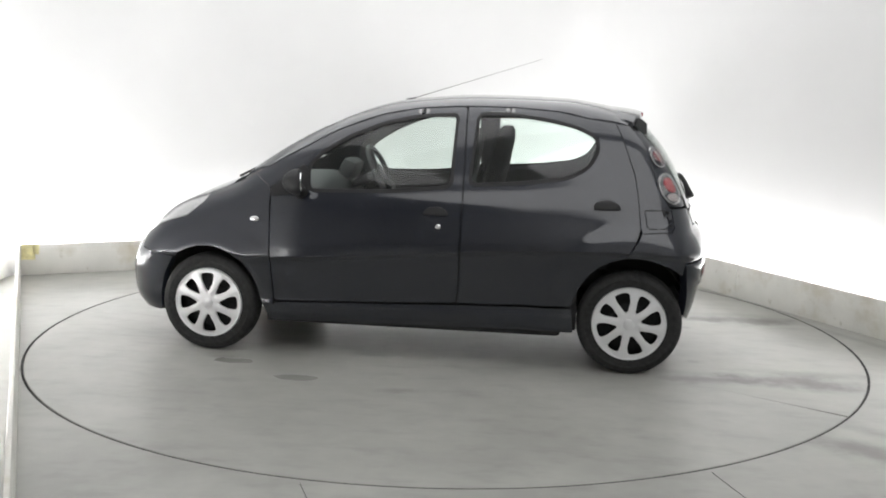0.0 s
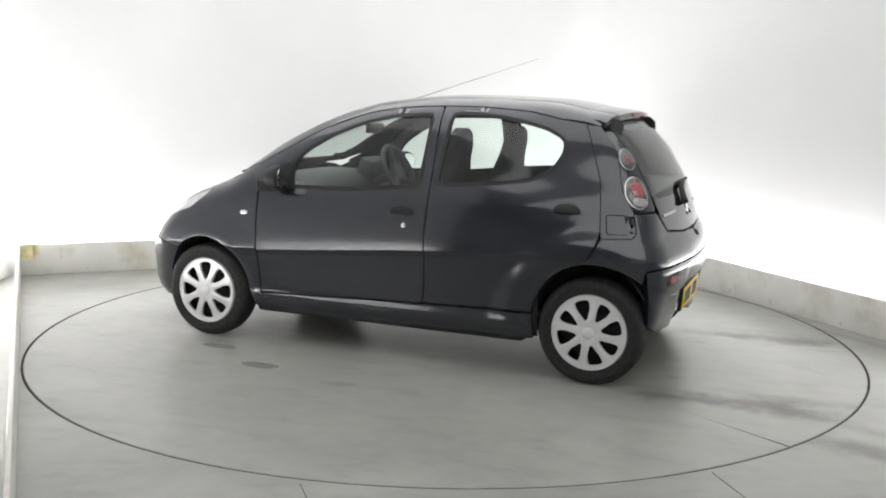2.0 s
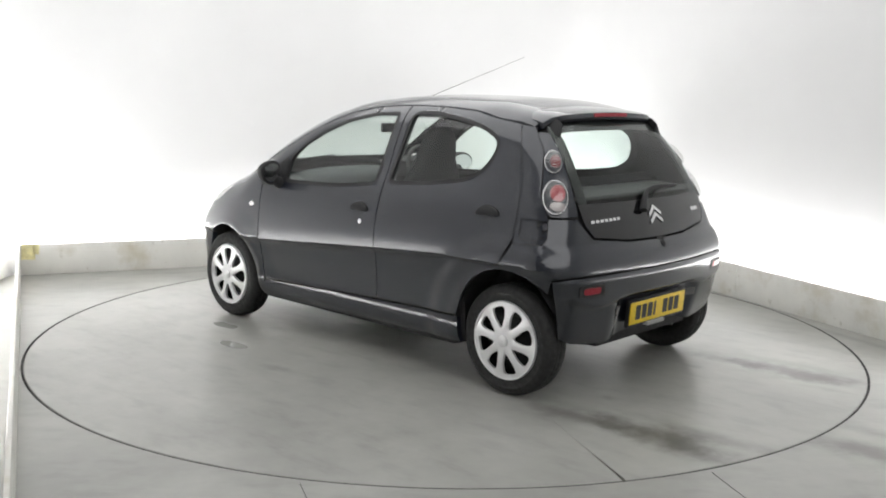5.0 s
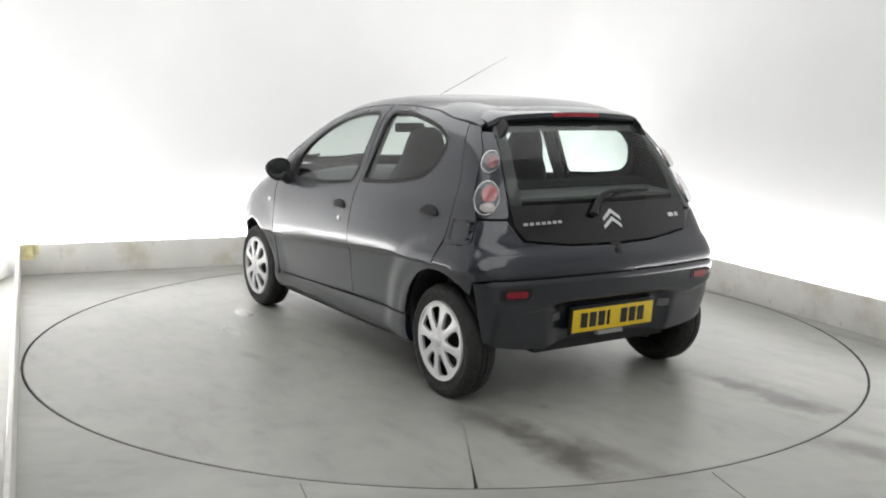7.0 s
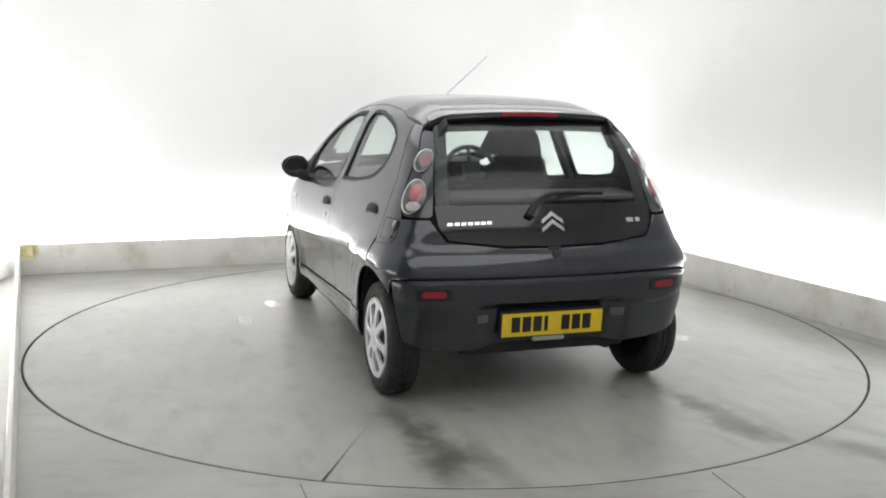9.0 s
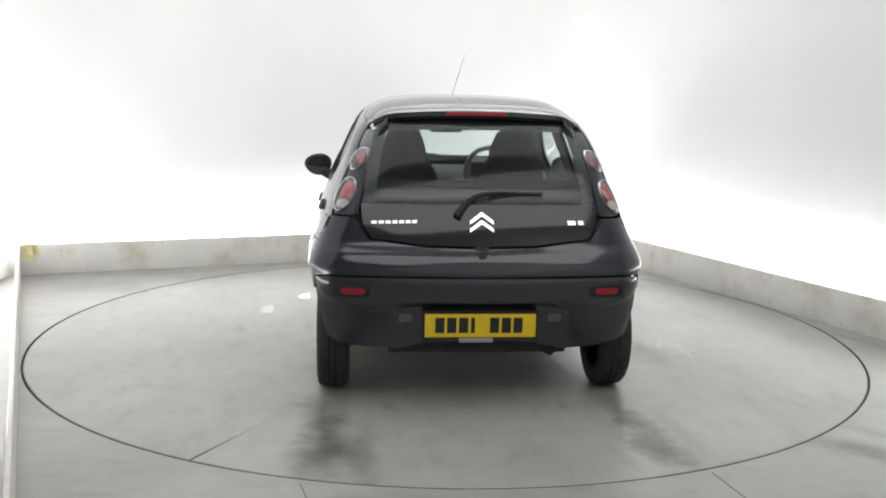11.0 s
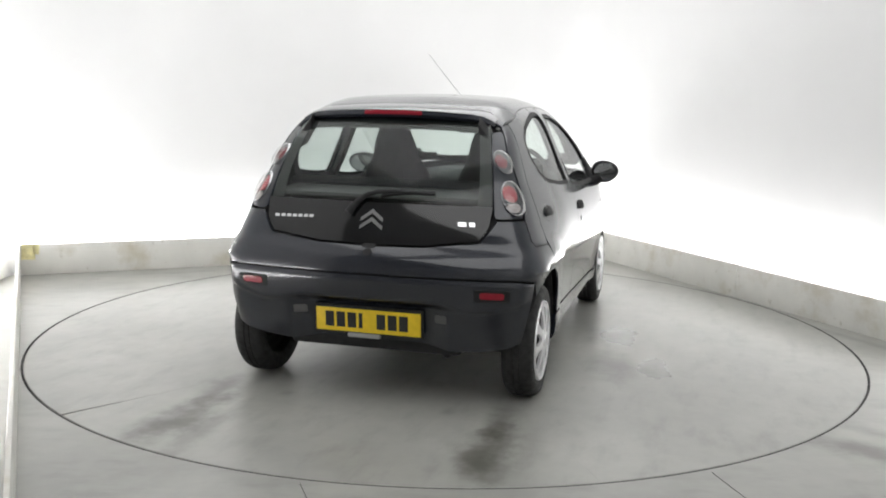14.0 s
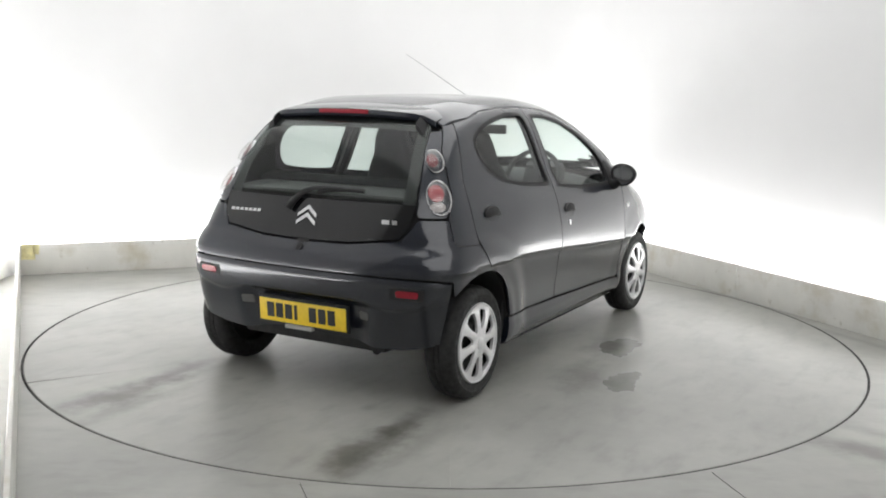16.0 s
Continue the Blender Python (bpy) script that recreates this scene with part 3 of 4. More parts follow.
def build_side(side):
    f = on_flank(side)
    fp, rp = fillet(FRONT_PANE, 0.045), fillet(REAR_PANE, 0.05)
    # doors
    door = [(-0.785, 0.31), (-0.795, 0.60), (-0.795, 0.90), (-0.80, 0.94), (-0.64, 1.155)] + [(s, z - 0.006) for s, z in RAIL[3:6]] + [(0.253, 1.398), (0.264, 0.94), (0.258, 0.60), (0.242, 0.345)]
    d1 = part("front_door", patch(along_crease(with_hole(fillet(door, 0.03), fp)), creased(side), (0.025, 0.01)), PAINT, car)
    door = [(0.248, 0.345), (0.264, 0.60), (0.270, 0.94), (0.260, 1.398)] + [(s, z - 0.006) for s, z in RAIL[7:10]] + [(1.16, 1.325), (1.197, 1.055), (1.1735, 0.79), (1.1165, 0.667)] + AR[8:1:-1] + [(0.862, 0.36)]
    d2 = part("rear_door", patch(along_crease(with_hole(door, rp)), creased(side), (0.02, 0.01)), PAINT, car)
    for d, p in ((d1, fp), (d2, rp)):
        part("window_pane", patch(shrink(p, 0.004), f, lift=-0.010, depth=0.004), GLASS, d).visible_shadow = False
        part("window_seal", ring(shrink(p, -0.004), shrink(p, 0.016), f, 0.001, 0.014), TRIM, d)
        part("inner_frame", ring(shrink(p, -0.05), shrink(p, 0.004), f, -0.03, 0.004), CABIN, d)
    # handles and lock
    for d, s0, z0 in ((d1, 0.125, 0.835), (d2, 1.03, 0.895)):
        part("handle_recess", patch(oval(s0, z0, 0.062, 0.043), domed(f, s0, z0, 0.063, 0.044, -0.006), 0.012, 0.006, lift=0.002), PAINT, d)
        part("door_handle", patch([q for q in oval(s0, z0 - 0.004, 0.066, 0.038, 40) if q[1] > z0 - 0.012], domed(f, s0, z0, 0.075, 0.045, 0.020), 0.012, 0.022), TRIM, d, "black pull handle")
    part("door_lock", patch(oval(0.142, 0.765, 0.014, 0.014, 16), domed(f, 0.142, 0.765, 0.015, 0.015, 0.004), 0.007, 0.006, lift=0.003), CHROME, d1, "round chrome lock")
    # sill, wings
    sill = [(-0.80, 0.190), (-0.80, 0.275), (-0.775, 0.297), (0.25, 0.332), (0.865, 0.347), (0.878, 0.215)]
    part("sill", patch(sill, f, (0.04, 0.008), 0.06), PAINT, car)
    wing = [(-0.792, 0.302), (-0.803, 0.60), (-0.803, 0.90), (-0.81, 0.945), (-0.90, 1.005)] + WING_TOP[:2] + [(-1.224, 0.845), (-1.305, 0.762), (-1.485, 0.703), (-1.58, 0.645), (-1.55, 0.57), (-1.46, 0.55)] + AF[-6:0:-1] + [(-0.815, 0.20), (-0.80, 0.20)]
    part("pillar_foot", patch([(-0.78, 0.93), (-0.62, 1.145), (-0.62, 1.172), (-0.84, 1.052), (-0.99, 0.985), (-0.95, 0.95)], f, 0.03, 0.01, lift=-0.007), PAINT, car)
    w = part("front_wing", patch(wing, f, 0.016), PAINT, car)
    part("side_indicator", patch(oval(-0.885, 0.769, 0.026, 0.014), domed(f, -0.885, 0.769, 0.027, 0.015, 0.010), 0.012, 0.004), REFLECTOR, w, "small clear side indicator")
    lamp = part("headlamp", patch(LAMP, f, 0.03, 0.02, lift=-0.02), REFLECTOR, car, "bright headlamp with clear cover")
    part("cover", patch(LAMP, f, 0.03, 0.02, lift=0.004), CLEAR, lamp)
    quarter = [(1.166, 1.322), (1.25, 1.312), (1.30, 1.20), (1.288, 1.0), (1.32, 0.896), (1.314, 0.80), (1.297, 0.776), (1.178, 0.768), (1.178, 0.79), (1.201, 1.055)]
    flap = fillet([(1.206, 0.885), (1.201, 0.787), (1.280, 0.790), (1.296, 0.81), (1.300, 0.885)], 0.015)
    if side > 0:
        q = part("rear_wing", patch(with_hole(quarter, flap), f), PAINT, car)
        part("fuel_flap", patch(shrink(flap, 0.004), f), PAINT, q)
    else:
        part("rear_wing", patch(quarter, f), PAINT, car)
    # tail lamp cluster
    cluster = [(1.306, 1.20), (1.262, 1.29), (1.335, 1.285), (1.385, 1.20), (1.432, 1.02), (1.452, 0.90), (1.325, 0.90), (1.294, 1.0)]
    lamp = part("tail_lamp", patch(fillet(cluster, 0.02), f, 0.03, 0.015, lift=-0.006), PAINT, car, "tail lamp with two round lenses, red and clear")
    for cs, cz, rs, rz in ((1.352, 0.992, 0.056, 0.078), (1.347, 1.155, 0.045, 0.052)):
        lower = cz < 1.1
        part("reflector", patch(oval(cs, cz, rs * 0.95, rz * 0.95), domed(f, cs, cz, rs, rz, -0.02), 0.012, 0.0, lift=0.0), REFLECTOR if lower else BEZEL, lamp)
        part("bezel", ring(oval(cs, cz, rs, rz, 36), oval(cs + 0.002, cz, rs * 0.94, rz * 0.95, 36), f, 0.004, 0.012), BEZEL, lamp)
        part("red_lens", patch(oval(cs + 0.012, cz + rz * (0.24 if lower else 0.02), rs * 0.60, rz * (0.48 if lower else 0.58)), domed(f, cs, cz, rs, rz, 0.012), 0.012, 0.012, lift=-0.006), PINK_LENS if lower else DEEP_RED, lamp, "red inner lens")
        if lower:
            part("reversing_lens", patch(oval(cs + 0.010, cz - rz * 0.55, rs * 0.58, rz * 0.27), domed(f, cs, cz, rs, rz, 0.010), 0.012, 0.012, lift=-0.006), SMOKE, lamp, "pale lower lens")
        part("clear_lens", patch(oval(cs, cz, rs, rz, 36), domed(f, cs, cz, rs * 1.03, rz * 1.03, 0.024), 0.012, 0.002, lift=0.004), CLEAR, lamp, "clear domed lens").visible_shadow = False
    # dark metal and trim behind the gaps
    back = [(-0.84, 0.22), (-0.84, 0.89), (-0.60, 0.905), (-0.13, 0.915), (0.21, 0.95), (0.58, 0.975), (0.86, 1.01), (0.99, 1.06), (1.07, 1.16), (1.07, 1.26), (1.0, 1.31), (1.24, 1.30), (1.42, 1.20), (1.47, 0.90), (1.60, 0.76), (1.60, 0.60), (1.33, 0.60)] + AR[12:2:-1] + [(0.90, 0.22)]
    part("inner_panel", patch(back, f, 0.05, 0.0, lift=-0.035), GAP, car)
    part("pillar_trim", patch([(0.205, 0.93), (0.215, 1.385), (0.31, 1.385), (0.295, 0.93)], f, 0.05, 0.02, lift=-0.03), CABIN, car)
    cant = [(-0.44, 1.222), (-0.2, 1.31), (0.0, 1.352), (0.215, 1.364), (0.315, 1.372), (0.49, 1.372), (0.69, 1.344), (0.90, 1.307), (1.0, 1.28), (1.2, 1.325), (0.98, 1.365), (0.75, 1.40), (0.50, 1.417), (0.26, 1.418), (0.0, 1.405), (-0.2, 1.368), (-0.46, 1.28)]
    part("cant_trim", patch(cant, f, 0.04, 0.01, lift=-0.032), GAP, car)
    # wheel houses
    for cx, rx, rz in ((1.17, 0.325, 0.35), (-1.17, 0.315, 0.375)):
        bm = bmesh.new()
        rows = []
        for y, k in ((0.772, 1.0), (0.60, 1.0), (0.44, 1.0), (0.44, 0.0)):
            rows.append([bm.verts.new((cx + rx * k * math.cos(a), side * inside(cx + rx * k * math.cos(a), y, 0.275 + rz * k * math.sin(a)), 0.275 + rz * k * math.sin(a))) for a in np.linspace(0.08, math.pi - (0.08 if cx > 0 else 0.5), 25)])
        for a, b in zip(rows, rows[1:]):
            for i in range(24):
                bm.faces.new((a[i], a[i + 1], b[i + 1], b[i]))
        bmesh.ops.remove_doubles(bm, verts=bm.verts, dist=1e-5)
        part("wheel_house", bm, GAP, car)
    # door mirror
    m = bmesh.new()
    bmesh.ops.create_uvsphere(m, u_segments=24, v_segments=14, radius=1.0)
    for v in m.verts:
        x, y, z = v.co
        v.co = Vector(((0.615 + 0.095 * x if x > 0 else 0.615 + 0.012 * x) - 0.024 * y, side * (0.845 + 0.090 * y * (1 + 0.12 * z)), 0.982 + 0.072 * z * (1 - 0.1 * y)))
    tube_bm([(0.63, side * 0.745, 0.915), (0.625, side * 0.79, 0.922), (0.62, side * 0.825, 0.95)], [0.042, 0.032, 0.03], 12, m)
    mirror = part("door_mirror", m, TRIM, car, "black door mirror on a short arm")
    bm = bmesh.new()
    o = [(0.600 - 0.019 * math.cos(a), side * (0.845 + 0.072 * math.cos(a)), 0.982 + 0.056 * math.sin(a)) for a in np.linspace(0, 2 * math.pi, 28, endpoint=False)]
    part("mirror_glass", loft([o, [(x + 0.006, y, z) for x, y, z in o]]), MIRROR, mirror, "oval mirror glass")
    part("mirror_foot", patch([(-0.80, 0.895), (-0.80, 0.945), (-0.63, 1.07), (-0.60, 1.05), (-0.585, 0.915)], f, 0.03, 0.02, lift=0.006), TRIM, car)


def reach(poly, mid, turn):
    """Where the ray from mid at that turn leaves the outline."""
    dx, dy = math.cos(turn), math.sin(turn)
    best = (9, mid)
    for a, b in zip(poly, poly[1:] + poly[:1]):
        ex, ey = b[0] - a[0], b[1] - a[1]
        det = ex * dy - ey * dx
        if abs(det) < 1e-12:
            continue
        ax, ay = a[0] - mid[0], a[1] - mid[1]
        t, k = (ex * ay - ey * ax) / det, (dx * ay - dy * ax) / det
        if t > 0 and -1e-6 <= k <= 1 + 1e-6:
            best = min(best, (t, (mid[0] + t * dx, mid[1] + t * dy)))
    return best[1]


def cover_bm():
    """A wheel cover: eight broad flat spokes between long slots, thin and wide by turns."""
    def dish(u, r, lift):
        a = u / 0.12
        y = 0.076 + 0.012 * np.clip((0.17 - r) / 0.1, 0, 1) - 0.05 * np.clip(r - 0.175, 0, 1) + lift + 0.003 * np.cos(a * 8 + math.pi) * (r > 0.06)
        return np.stack([r * np.sin(a), y, r * np.cos(a)], 1)
    tmp = []
    w = 0.12 * math.pi / 8
    for wide in (True, False):
        hs, r0, r1 = (0.037, 0.066, 0.170) if wide else (0.031, 0.070, 0.167)
        slot = fillet([(-hs * 0.42, r0), (hs * 0.42, r0), (hs * 0.92, r0 + 0.055), (hs * 0.86, r1), (-hs * 0.70, r1), (-hs * 0.88, r0 + 0.05)], 0.014)
        rect = [(-w, 0.026), (w, 0.026), (w, 0.192), (-w, 0.192)]
        mid = (0.0, (r0 + r1) / 2)
        turns = sorted([k * math.pi / 24 - math.pi for k in range(48)] + [math.atan2(v - mid[1], u - mid[0]) + 1e-4 for u, v in rect])
        o, q = [reach(rect, mid, k) for k in turns], [reach(slot, mid, k) for k in turns]
        bm = bmesh.new()
        rows = []
        for k, h in ((0, 0), (0.35, 0), (0.7, 0), (1, 0), (1, -0.014)):
            uv = np.array([((1 - k) * x[0] + k * y[0], (1 - k) * x[1] + k * y[1]) for x, y in zip(o, q)])
            rows.append([bm.verts.new(p) for p in dish(uv[:, 0], uv[:, 1], h)])
        for x, y in zip(rows, rows[1:]):
            for k in range(len(x)):
                bm.faces.new((x[k], x[(k + 1) % len(x)], y[(k + 1) % len(x)], y[k]))
        bmesh.ops.recalc_face_normals(bm, faces=bm.faces)
        bm.normal_update()
        bm.faces.ensure_lookup_table()
        if bm.faces[0].normal.y < 0:
            bmesh.ops.reverse_faces(bm, faces=bm.faces)
        me = bpy.data.meshes.new("sector")
        bm.to_mesh(me)
        bm.free()
        tmp.append(me)
    bm = bmesh.new()
    for i in range(8):
        n = len(bm.verts)
        bm.from_mesh(tmp[i % 2])
        bm.verts.ensure_lookup_table()
        bmesh.ops.rotate(bm, verts=bm.verts[n:], matrix=Matrix.Rotation(radians(45 * i), 3, "Y"))
    for me in tmp:
        bpy.data.meshes.remove(me)
    bmesh.ops.remove_doubles(bm, verts=bm.verts, dist=1e-4)
    return bm


def build_wheel():
    w = empty("wheel", "black tyre with an eight-spoke silver wheel cover", "")
    del w["label"]
    w.parent = car
    r = 0.278
    prof = [(0.185, -0.062), (0.205, -0.074), (0.235, -0.078), (0.258, -0.074), (0.270, -0.062), (0.276, -0.045)]
    for y in (-0.028, 0.0, 0.028):
        prof += [(r, y - 0.011), (r, y + 0.011), (r - 0.007, y + 0.0125), (r - 0.007, y + 0.0155)]
    prof = prof[:-2] + [(0.276, 0.045), (0.270, 0.062), (0.258, 0.074), (0.237, 0.078), (0.235, 0.0765), (0.222, 0.0775), (0.205, 0.074), (0.185, 0.062)]
    part("tyre", lathe(prof, 72), RUBBER, w, "black road tyre")
    part("rim", lathe([(0.19, -0.06), (0.186, -0.01), (0.15, 0.008), (0.10, 0.0), (0.06, 0.03), (0.002, 0.03)], 48), STEEL, w)
    part("wheel_cover", cover_bm(), SILVER, w, "silver plastic wheel cover with eight slots")
    part("rim_band", lathe([(0.186, 0.066), (0.187, 0.080), (0.194, 0.081), (0.198, 0.072), (0.198, 0.062)], 64), SILVER, w)
    part("hub_badge", lathe([(0.030, 0.080), (0.030, 0.091), (0.024, 0.094), (0.001, 0.0945)], 28), SILVER, w)
    return w


for sd in (1, -1):
    build_side(sd)
first = build_wheel()
first.matrix_basis = pose(1.17, 0.704, 0.278)
copy_thing(first, pose(-1.17, 0.694, 0.278, 0, 14, 0))
copy_thing(first, pose(1.17, -0.704, 0.278, 0, 9, 180))
copy_thing(first, pose(-1.17, -0.694, 0.278, 0, 31, 180))

# roof, screen and bonnet
roof_edge = flank([s for s, z in RAIL], [z for s, z in RAIL])
half = [(1.045, 0.0), (1.03, 0.40), (0.985, 0.60)] + [(p[0], p[1]) for p in roof_edge[1:]] + [(-1.13, 0.3), (-1.14, 0.0)]
outline = half + [(x, -y) for x, y in reversed(half[1:-1])]
screen = [(1.025, 0.0), (1.010, 0.40), (0.935, 0.575), (0.62, 0.545), (0.40, 0.490), (0.345, 0.44), (0.325, 0.0)]
screen = fillet(screen + [(x, -y) for x, y in reversed(screen[1:-1])], 0.03)
roof_shell = part("roof", patch(with_hole(outline, screen), on_top, 0.05), PAINT, car)
part("windscreen", patch(shrink(screen, 0.003), on_top, 0.05, 0.004, lift=-0.008), GLASS, car).visible_shadow = False
part("screen_seal", ring(shrink(screen, -0.003), shrink(screen, 0.03), on_top, -0.003, 0.01), TRIM, car)
inner = [(0.30, 0.0), (0.33, 0.47), (0.10, 0.52), (-0.30, 0.535), (-0.75, 0.52), (-1.08, 0.46), (-1.10, 0.0)]
part("head_lining", patch(inner + [(x, -y) for x, y in reversed(inner[1:-1])], on_top, 0.06, 0.0, lift=-0.045), LINING, car)
bonnet = [(1.052, 0.0), (1.05, 0.40), (1.055, 0.655)] + [(x, y - 0.005) for x, y in HOOD[1:]] + [(1.70, 0.28), (1.72, 0.0)]
part("bonnet", patch(bonnet + [(x, -y) for x, y in reversed(bonnet[1:-1])], on_top, 0.05), PAINT, car)
bm = bmesh.new()
for wx, wy in (((1.06, 1.035, 1.02), (0.30, 0.1, -0.35)), ((1.05, 1.03, 1.01), (0.56, 0.40, 0.02))):
    tube_bm([tuple(q) for q in crown(wx, wy, 0.012)], 0.007, bm=bm)
part("front_wiper", bm, TRIM, car)
nose = [(-1.50, 0.20), (-1.470, 0.23)] + AF[17:13:-1] + [(-1.372, 0.527), (-1.462, 0.544), (-1.55, 0.564), (-1.565, 0.645), (-1.75, 0.64), (-1.95, 0.63), (-2.2066, 0.625)]


def prow(s, z, lift):
    s = np.asarray(s, float)
    other = s < -2.2066
    p = flank(np.where(other, -4.4132 - s, s), z, 1, lift)
    p[:, 1] *= np.where(other, -1, 1)
    return p


part("front_bumper", patch(nose + [(-4.4132 - s, z) for s, z in reversed(nose[:-1])], prow, 0.05, 0.03), PAINT, car)

# tail: glass hatch, panel, bumper
edge = rounded(mirrored(GLASS_EDGE), 2)
glass = part("tailgate_glass", patch(edge, tail, 0.04, 0.006), REAR_GLASS, car, "dark all-glass tailgate")
glass.visible_shadow = False
part("black_border", ring(shrink(edge, 0.002), shrink(edge, 0.05), tail, -0.008, 0.004), BLACK, glass)
low = [(1.452, 0.955), (1.482, 0.86), (1.525, 0.80), (1.75, 0.772), (MID, 0.768)]
part("hatch_trim", patch(mirrored(low), tail, 0.04, 0.004, lift=0.002), GLOSS, glass, "opaque black lower band of the tailgate glass")


def ridge(s, z, lift):
    """The tail panel with two shallow ridges under the glass."""
    d = np.abs(np.asarray(s) - MID)
    k = np.clip((0.66 - d) / 0.15, 0, 1)
    return tail(s, z, lift + k * (0.005 * np.exp(-((z - 0.705 + 0.05 * d) / 0.013) ** 2) + 0.003 * np.exp(-((z - 0.665 + 0.03 * d) / 0.012) ** 2)))


skirt = AR[13:7:-1] + [(1.121, 0.666), (1.176, 0.764), (1.299, 0.772), (1.318, 0.80), (1.324, 0.889), (1.445, 0.889), (1.472, 0.851), (1.517, 0.790), (1.75, 0.761), (MID, 0.756)]
skirt = [(MID, 0.634), (1.41, 0.634), (1.335, 0.621)] + skirt
part("rear_panel", patch(skirt[1:] + [(2 * MID - q[0], q[1]) for q in reversed(skirt[1:-1])], ridge, 0.02), PAINT, car)
bump = [(1.37, 0.33), (1.362, 0.42), (1.338, 0.610), (1.41, 0.625), (MID, 0.628)]
bottom = [(MID, 0.31), (1.75, 0.30), (1.62, 0.272), (1.50, 0.280), (1.42, 0.300)]
outer = bump + [(2 * MID - s, z) for s, z in reversed(bump[:-1])] + [(2 * MID - s, z) for s, z in reversed(bottom[1:])] + bottom


def ease(x):
    x = np.clip(x, 0, 1)
    return x * x * (3 - 2 * x)


def step(s, z, lift):
    """The bumper's skin: a proud band that dips under the reflectors, and a hollow round the number plate."""
    d = np.abs(np.asarray(s) - MID)
    brow = 0.512 - 0.040 * np.exp(-((d - 0.455) / 0.11) ** 2) + 0.035 * ease((d - 0.55) / 0.12)
    band = 0.012 * ease((z - brow + 0.008) / 0.016) * (1 - ease((d - 0.60) / 0.07))
    hollow = 0.042 * ease((0.385 - d) / 0.09) * ease((brow - z) / 0.030)
    return tail(s, z, lift - 0.002 + band - hollow - 0.006 * np.exp(-((z - 0.628) / 0.014) ** 2))


bumper = part("rear_bumper", patch(outer, step, (0.02, 0.008), 0.05), PAINT, car)
for sd in (1, -1):
    s0 = MID + sd * (MID - 1.498)
    part("rear_reflector", patch(fillet([(s0 - 0.04, 0.545), (s0 - 0.04, 0.577), (s0 + 0.04, 0.577), (s0 + 0.04, 0.545)], 0.012), step, 0.02, 0.02, lift=0.006), RED_LENS, bumper, "red rear reflector")
    part("reflector_pocket", patch(fillet([(s0 - 0.06, 0.532), (s0 - 0.06, 0.588), (s0 + 0.06, 0.588), (s0 + 0.06, 0.532)], 0.012), step, 0.02, 0.004, lift=0.003), TRIM, bumper)
    part("plate_lamp", patch(fillet([(s - 0.022, z) for s, z in [(MID + sd * 0.335, 0.41), (MID + sd * 0.335, 0.45), (MID + sd * 0.335 + 0.044, 0.45), (MID + sd * 0.335 + 0.044, 0.41)]], 0.008), step, 0.01, 0.015, lift=0.006), SHELF, bumper)
TILT = Matrix.Translation((-1.556, 0, 0.396)) @ pose(0, 0, 0, 0, -4, 0)
part("plate_holder", box_bm(bmesh.new(), (0.02, 0.545, 0.140), TILT @ Matrix.Translation((0.013, 0, 0)), 0.006), TRIM, car)
plate = part("number_plate", box_bm(bmesh.new(), (0.005, 0.524, 0.114), TILT, 0.002), YELLOW, car, "yellow number plate with black marks")
for i, y in enumerate((0.192, 0.136, 0.080, 0.036, -0.066, -0.122, -0.178)):
    part("plate_mark", box_bm(bmesh.new(), (0.002, 0.018 if i == 3 else 0.043, 0.074), TILT @ Matrix.Translation((-0.0035, y, 0.002))), BLACK, plate, smooth=False)
part("tow_cover", box_bm(bmesh.new(), (0.03, 0.16, 0.02), Matrix.Translation((-1.548, 0.02, 0.325)), 0.004), LINING, car)

head = [(1.30, 1.325), (1.33, 1.365), (1.60, 1.390), (MID, 1.395)]
part("tail_header", patch(head + [(2 * MID - q[0], q[1]) for q in reversed(head[:-1])] + [(MID, 1.33)], tail, 0.04, 0.01, lift=-0.006), BLACK, car)

# spoiler with the high brake light
sections = []
for y in np.linspace(-0.50, 0.50, 21):
    dx, dz = 0.15 * y * y + 0.25 * max(abs(y) - 0.40, 0), -0.10 * y * y - 1.2 * max(abs(y) - 0.42, 0) ** 1.5
    sections.append([(x + dx, y, z + dz) for x, z in ((-1.02, 1.416), (-1.10, 1.408), (-1.18, 1.396), (-1.212, 1.386), (-1.216, 1.364), (-1.205, 1.350), (-1.12, 1.345), (-1.02, 1.36))])
spoiler = part("spoiler", loft(sections), PAINT, car, "roof-edge spoiler with a red brake light")
rows = []
for y in np.linspace(-0.148, 0.148, 11):
    dx, dz = 0.15 * y * y, -0.10 * y * y
    rows.append([(x + dx, y, z + dz) for x, z in ((-1.200, 1.384), (-1.218, 1.383), (-1.2215, 1.374), (-1.220, 1.364), (-1.200, 1.362))])
part("brake_light", loft(rows), RED_LENS, spoiler, "red high-level brake light")
for sd in (1, -1):
    rows = []
    for k, y in enumerate((0.435, 0.46, 0.49, 0.515)):
        z0 = 1.365 - 0.03 * k ** 1.2
        rows.append([(x + 0.005 + 0.008 * k, sd * y, z) for x, z in ((-1.10, z0 - 0.01), (-1.20, z0 - 0.012), (-1.235 - 0.006 * k, z0 - 0.04), (-1.23 - 0.01 * k, z0 - 0.075), (-1.19, z0 - 0.07), (-1.10, z0 - 0.05))])
    part("spoiler_end", loft(rows), TRIM, spoiler, "black spoiler end cap")


